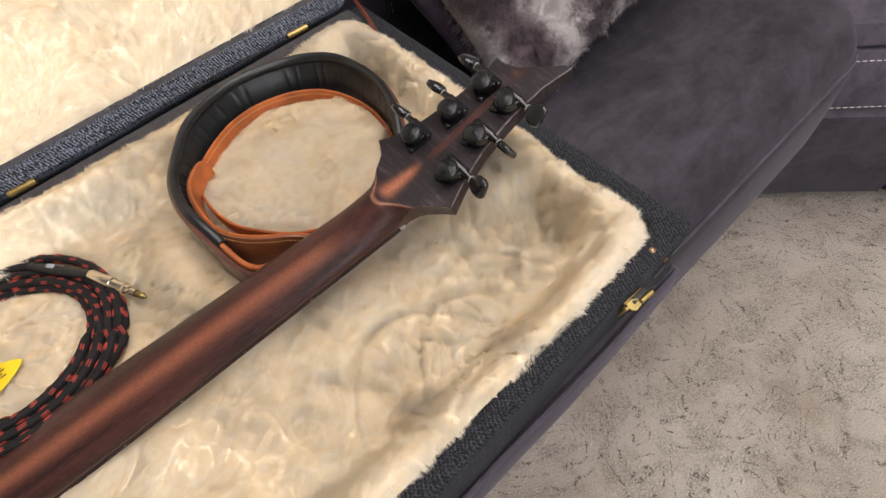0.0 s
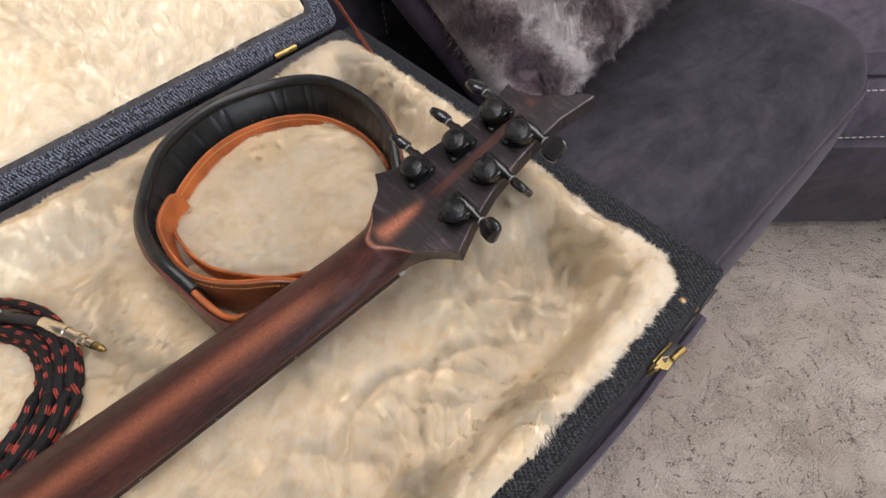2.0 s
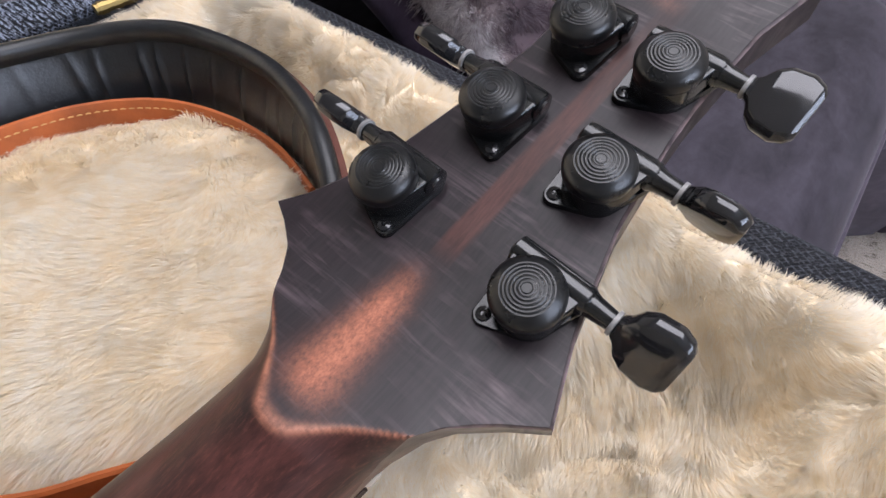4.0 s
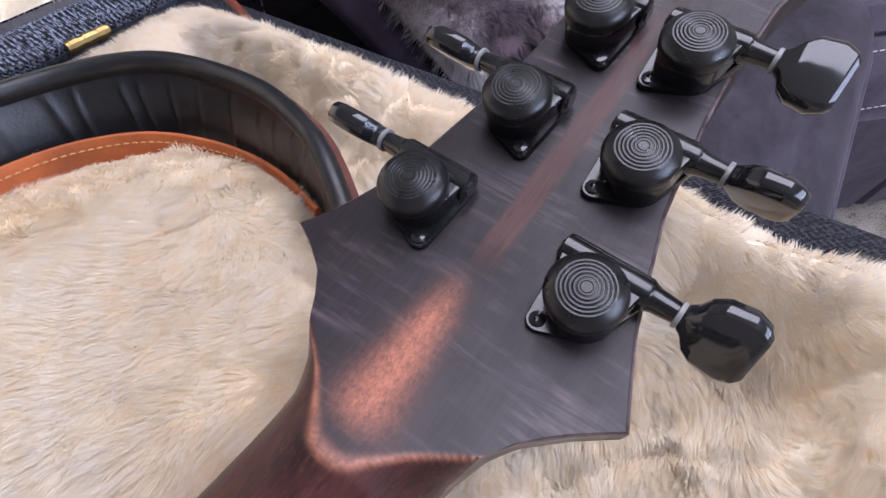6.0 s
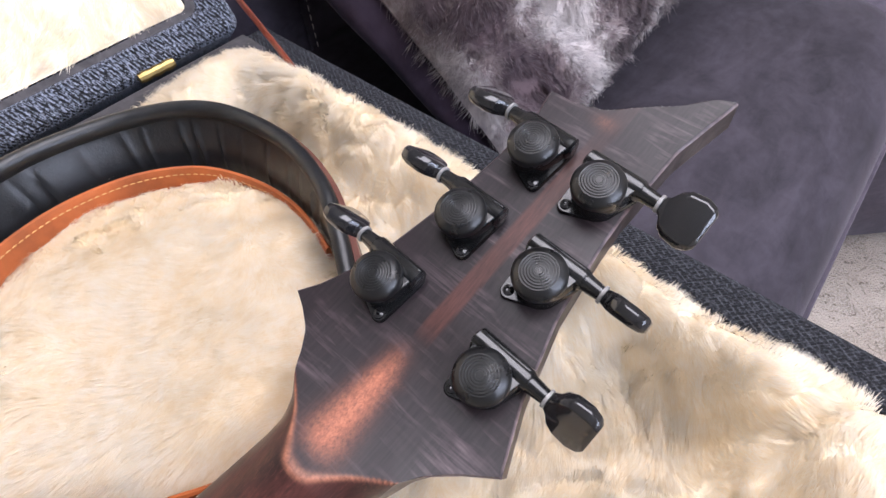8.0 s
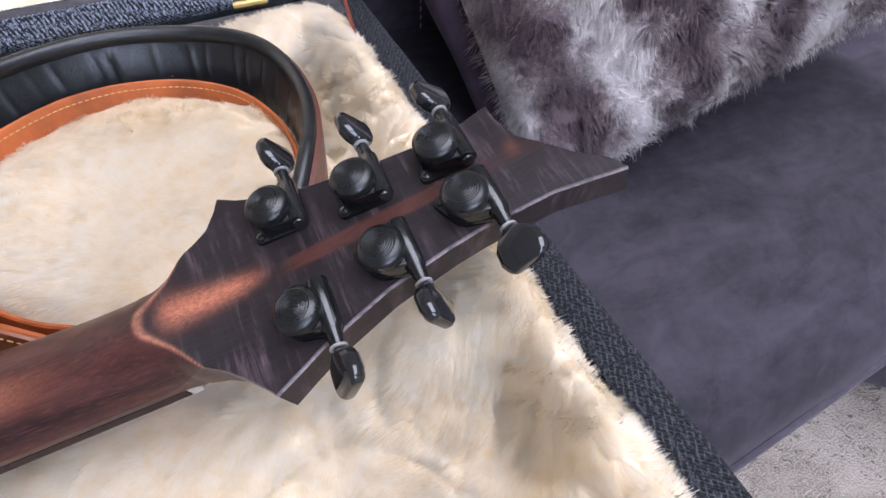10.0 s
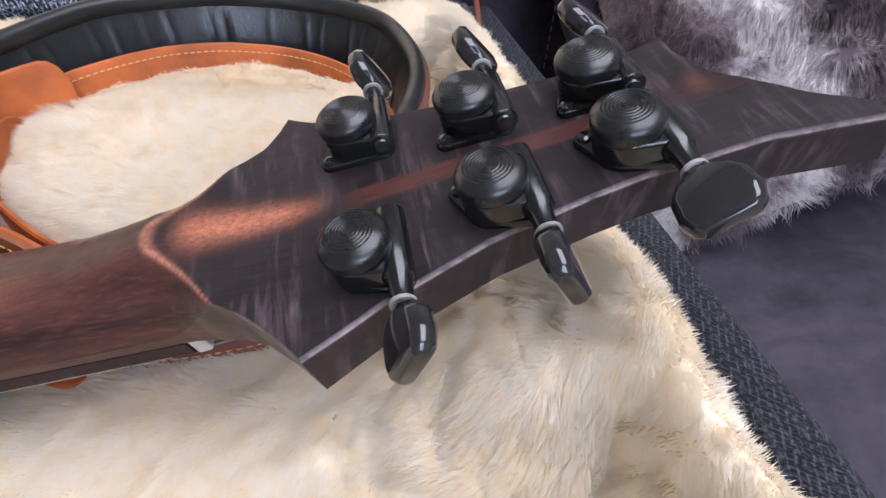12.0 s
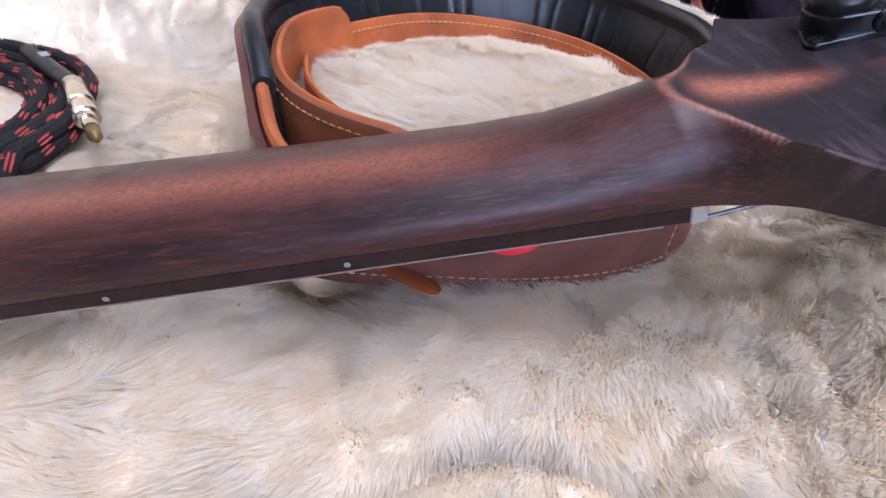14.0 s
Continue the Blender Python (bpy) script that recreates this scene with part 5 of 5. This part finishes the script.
# ---- cable, plug and pick ----
cable = thing("guitar_cable", (-0.14, 0.44, 0.596), "coiled black braided guitar cable flecked with red", "cable")
cpts = []
LOOPS = 6
for k in range(LOOPS * 60 + 1):
    a = 2 * math.pi * k / 60
    t = k / 60
    j = int(t)
    rx = 0.074 + 0.0056 * ((j * 5) % 6) + 0.004 * math.sin(a * 0.5 + j)
    ry = 0.062 + 0.0052 * ((j * 5) % 6) + 0.003 * math.sin(a * 0.7 + 2)
    f = t - j
    j2 = j + 1
    rx2, ry2 = 0.074 + 0.0056 * ((j2 * 5) % 6), 0.062 + 0.0052 * ((j2 * 5) % 6)
    w = smoothstep(0.75, 1.0, f)
    rx, ry = rx * (1 - w) + rx2 * w, ry * (1 - w) + ry2 * w
    z = 0.6030 + 0.0050 * (j % 2) + 0.001 * math.sin(3 * a)
    q = Vector((rx * math.cos(a), ry * math.sin(a)))
    tilt = radians(-28)
    cpts.append((-0.137 + q.x * math.cos(tilt) - q.y * math.sin(tilt), 0.444 + q.x * math.sin(tilt) + q.y * math.cos(tilt), z))
lead = [(-0.125, 0.527, 0.609), (-0.100, 0.517, 0.611), (-0.080, 0.502, 0.612)]
cord = part("cord", *tube(spline(cpts, LOOPS * 110), 0.0039, 10), CABLE, cable)
dense_c = [Vector(p) for p in spline(cpts, LOOPS * 420)]
fl = []
for i in range(6, len(dense_c) - 8, 12):
    for b in range(3):
        ang = i * 0.30 + b * 2.09
        for off in (0, 1):
            i0 = i
            p0, p1 = dense_c[i0], dense_c[min(i0 + 5, len(dense_c) - 1)]
            d = (p1 - p0).normalized()
            s0 = d.cross(Vector((0, 0, 1))).normalized()
            w0 = s0.cross(d)
            a0, a1 = ang + off * 0.42, ang + off * 0.42 + 0.2
            q0 = p0 + (s0 * math.cos(a0) + w0 * math.sin(a0)) * 0.00385
            q1 = p1 + (s0 * math.cos(a1) + w0 * math.sin(a1)) * 0.00385
            if w0.dot(q0 - p0) > -0.002:
                fl.append(tube([q0, (q0 + q1) / 2 + (q0 - p0) * 0.07, q1], [0.0004, 0.00062, 0.0004], 5))
v, f = join(*fl)
tagged(part("red_weave", v, f, CABLE_RED, cord, "red woven flecks"), kind="stuff")
part("cord_end", *tube(spline([(-0.175, 0.520, 0.605)] + lead, 20), 0.0036, 10), CABLE, cable)
sleeve = part("sleeve", *tube([(-0.088, 0.508, 0.6115), (-0.0485, 0.4580, 0.6125)], 0.0042, 12), RUBBER, cable, "black heat-shrink sleeve with grey print")
sd = (Vector((-0.0485, 0.4580, 0.6125)) - Vector((-0.088, 0.508, 0.6115))).normalized()
sc_ = Vector((-0.0725, 0.4905, 0.6163))
sw = sd.cross(Vector((0, 0, 1)))
part("print_bar", [sc_ - sd * 0.004 - sw * 0.002, sc_ + sd * 0.004 - sw * 0.002, sc_ + sd * 0.004 + sw * 0.002, sc_ - sd * 0.004 + sw * 0.002], [(0, 1, 2, 3)], GREY_INK, sleeve, "", False)
P0, P1 = Vector((-0.0490, 0.4588, 0.6123)), Vector((-0.0215, 0.404, 0.6105))
ax = P1 - P0
pq = Matrix.Translation(P0) @ ax.to_track_quat("Z", "Y").to_matrix().to_4x4()
L = ax.length
plug = part("plug", *lathe([(0.0, 0.0), (0.0048, 0.0), (0.0052, 0.0008), (0.0052, 0.020), (0.0056, 0.0205), (0.0056, 0.0245), (0.0048, 0.025), (0.0046, 0.034), (0.0055, 0.0345), (0.0055, 0.0385), (0.0044, 0.039), (0.0040, 0.043), (0.0, 0.0432)], 20, pq), CHROME, cable, "nickel jack plug")
part("sleeve_contact", *lathe([(0.0, 0.0432), (0.0031, 0.0432), (0.0031, L - 0.011), (0.0, L - 0.0108)], 16, pq), CHROME, plug)
part("insulator", *lathe([(0.0, L - 0.0108), (0.0031, L - 0.0108), (0.0031, L - 0.0096), (0.0, L - 0.0094)], 16, pq), RUBBER, plug)
part("tip_contact", *lathe([(0.0, L - 0.0096), (0.0031, L - 0.0096), (0.0024, L - 0.0060), (0.0029, L - 0.0038), (0.0012, L), (0.0, L + 0.0003)], 16, pq), BRASS, plug, "gold-coloured plug tip")

pick = thing("guitar_pick", (-0.14, 0.427, 0.6035), "yellow plastic guitar pick lying on the plush", "guitar pick")
pk = []
for k in range(36):
    a = 2 * math.pi * k / 36
    r = 0.0125 * (1 + 0.0 * a)
    x = 0.0155 * math.cos(a) + 0.002 * math.cos(2 * a)
    y = 0.0125 * math.sin(a) * (1 - 0.42 * math.cos(a))
    pk.append((x, y))
PM = Matrix.Translation((-0.1405, 0.4255, 0.6035)) @ Matrix.Rotation(radians(6), 4, "Z") @ Matrix.Rotation(radians(4), 4, "X")
chip = part("blade", *loft([[PM @ Vector((x * k, y * k, z)) for x, y in pk] for k, z in ((0.96, 0.0), (1.0, 0.0003), (0.985, 0.0007), (0.93, 0.0009))]), YELLOW, pick)
for r_, (x0, x1) in enumerate(((-0.006, 0.003), (-0.0075, 0.0045), (-0.006, 0.002), (-0.005, 0.004))):
    y0 = 0.0045 - 0.0028 * r_
    part("print_bar", [PM @ Vector((a, b, 0.00105)) for a, b in ((x0, y0), (x1, y0), (x1, y0 + 0.0015), (x0, y0 + 0.0015))], [(0, 1, 2, 3)], INK, chip, "", False)


# ---- fur pillow ----
pillow = thing("fur_pillow", (0.60, 0.48, SEAT_Z), "shaggy plum and grey faux-fur pillow leaning on the sofa back", "pillow")
PW, PH, PT = 0.247, 0.259, 0.090
PILL = Matrix.Translation((0.612, 0.582, 0.764)) @ Matrix.Rotation(radians(-2), 4, "Z") @ Matrix.Rotation(radians(-16.2), 4, "Y") @ Matrix.Rotation(radians(-42.9), 4, "X")
PR, PTR = np.array(PILL.to_3x3()), np.array(PILL.translation)


def pill_np(a, b, s):
    """a, b in -1..1 over a face, s its side: places in the world."""
    r = np.maximum(0, (1 - np.abs(a) ** 3) * (1 - np.abs(b) ** 3)) ** 0.55
    thick = PT * r * (1 + 0.10 * vnoise(a, b, 2.3, 71)) + 0.014 * np.exp(-((a + 0.55) / 0.3) ** 2 - ((b + 0.90) / 0.12) ** 2) * r
    thick = thick - 0.016 * r * np.exp(-((a + 0.86) / 0.08) ** 2 - ((b + 0.74) / 0.06) ** 2)
    p = np.stack([a * PW * (1 - 0.05 * (1 - b * b)), s * thick, b * PH * (1 - 0.05 * (1 - a * a))], 1) @ PR.T + PTR
    p[:, 1] = np.minimum(p[:, 1], 0.712)
    return p


def pill_tone(a, b):
    """Where the fur is dark plum (0) or light grey (1), with the fold's shade painted in."""
    x, z = a * PW, b * PH
    way = x + 0.15 * z + 0.006 * vnoise(x, z, 11, 72) + 0.005 * vnoise(x, z, 27, 73)
    stripe = 0.5 - 0.5 * np.cos(2 * np.pi * (way + 0.157) / 0.084)
    t = 0.13 + 0.72 * stripe + 0.14 * vnoise(x, z, 22, 74) + 0.26 * vnoise(x, z, 75, 75)
    # dark spots; the one at the fold is its shade put into the tone
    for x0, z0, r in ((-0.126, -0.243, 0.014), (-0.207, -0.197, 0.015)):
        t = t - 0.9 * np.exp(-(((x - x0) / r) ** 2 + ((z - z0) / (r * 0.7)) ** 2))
    return t.clip(0, 1)


NA = 48
ga, gb = [g.ravel() for g in np.meshgrid(np.linspace(-1, 1, NA + 1), np.linspace(-1, 1, NA + 1), indexing="ij")]
pv = np.concatenate([pill_np(ga, gb, -1.0), pill_np(ga, gb, 1.0)])
pf = [(k0 + i * (NA + 1) + j, k0 + (i + 1) * (NA + 1) + j, k0 + (i + 1) * (NA + 1) + j + 1, k0 + i * (NA + 1) + j + 1) for k0 in (0, (NA + 1) ** 2) for i in range(NA) for j in range(NA)]
core = part("cover", pv, pf, PILLOW_BASE, pillow, sharp=180)
tone_c = core.data.attributes.new("tone", "FLOAT", "POINT")
tone_c.data.foreach_set("value", np.concatenate([pill_tone(ga, gb), 0.0 * ga]).astype(np.float32))
# the smooth back panel swells out past the fur's edge
bulge = []
for k in range(41):
    b_ = -0.93 + 1.9 * k / 40
    edge_ = pill_np(np.array([-0.985]), np.array([b_]), 1.0)[0]
    c0 = Vector(edge_) + PILL.to_3x3() @ Vector((0.002, 0.018, 0.004 * math.sin(9 * b_)))
    fat = max(0.0, 1 - ((b_ - 0.1) / 1.06) ** 2) ** 0.5
    ra, rb = 0.006 + 0.017 * fat, 0.008 + 0.018 * fat
    cut_ = []
    for j in range(18):
        t_ = 2 * math.pi * j / 18
        w_ = 1 + 0.13 * float(vnoise(np.array([3 * math.cos(t_)]), np.array([b_ * 4]), 1.0, 77)[0])
        q_ = c0 + PILL.to_3x3() @ Vector((ra * w_ * math.cos(t_), rb * w_ * math.sin(t_), 0))
        cut_.append(Vector((q_.x, min(q_.y, 0.715), max(q_.z, SEAT_Z + 0.001))))
    bulge.append(cut_)
part("back_panel", *loft(bulge), PLUM_CLOTH, pillow, "smooth dark plum back panel", sharp=180)
rng = np.random.default_rng(17)
NP = 200000
a, b = rng.uniform(-1, 1, NP), rng.uniform(-1, 0.6, NP)
side_ = np.where((rng.uniform(size=NP) < 0.90) | (a < -0.3), -1.0, 1.0)
e = 1e-3
c_ = np.clip
roots = pill_np(a, b, side_)
da = pill_np(c_(a + e, -1, 1), b, side_) - pill_np(c_(a - e, -1, 1), b, side_)
db = pill_np(a, c_(b + e, -1, 1), side_) - pill_np(a, c_(b - e, -1, 1), side_)
norms = np.cross(da, db)
norms *= np.sign(np.sum(norms * (roots - PTR + 1e-9), 1))[:, None]
norms /= np.linalg.norm(norms, axis=1)[:, None] + 1e-12
fa = vnoise(roots[:, 0], roots[:, 1], 12, 51, roots[:, 2])
fb = vnoise(roots[:, 0], roots[:, 1], 12, 52, roots[:, 2])
lean = np.stack([fa * 0.75, fb * 0.5 - 0.1, -0.36 + 0.45 * vnoise(roots[:, 0], roots[:, 1], 16, 53, roots[:, 2])], 1)
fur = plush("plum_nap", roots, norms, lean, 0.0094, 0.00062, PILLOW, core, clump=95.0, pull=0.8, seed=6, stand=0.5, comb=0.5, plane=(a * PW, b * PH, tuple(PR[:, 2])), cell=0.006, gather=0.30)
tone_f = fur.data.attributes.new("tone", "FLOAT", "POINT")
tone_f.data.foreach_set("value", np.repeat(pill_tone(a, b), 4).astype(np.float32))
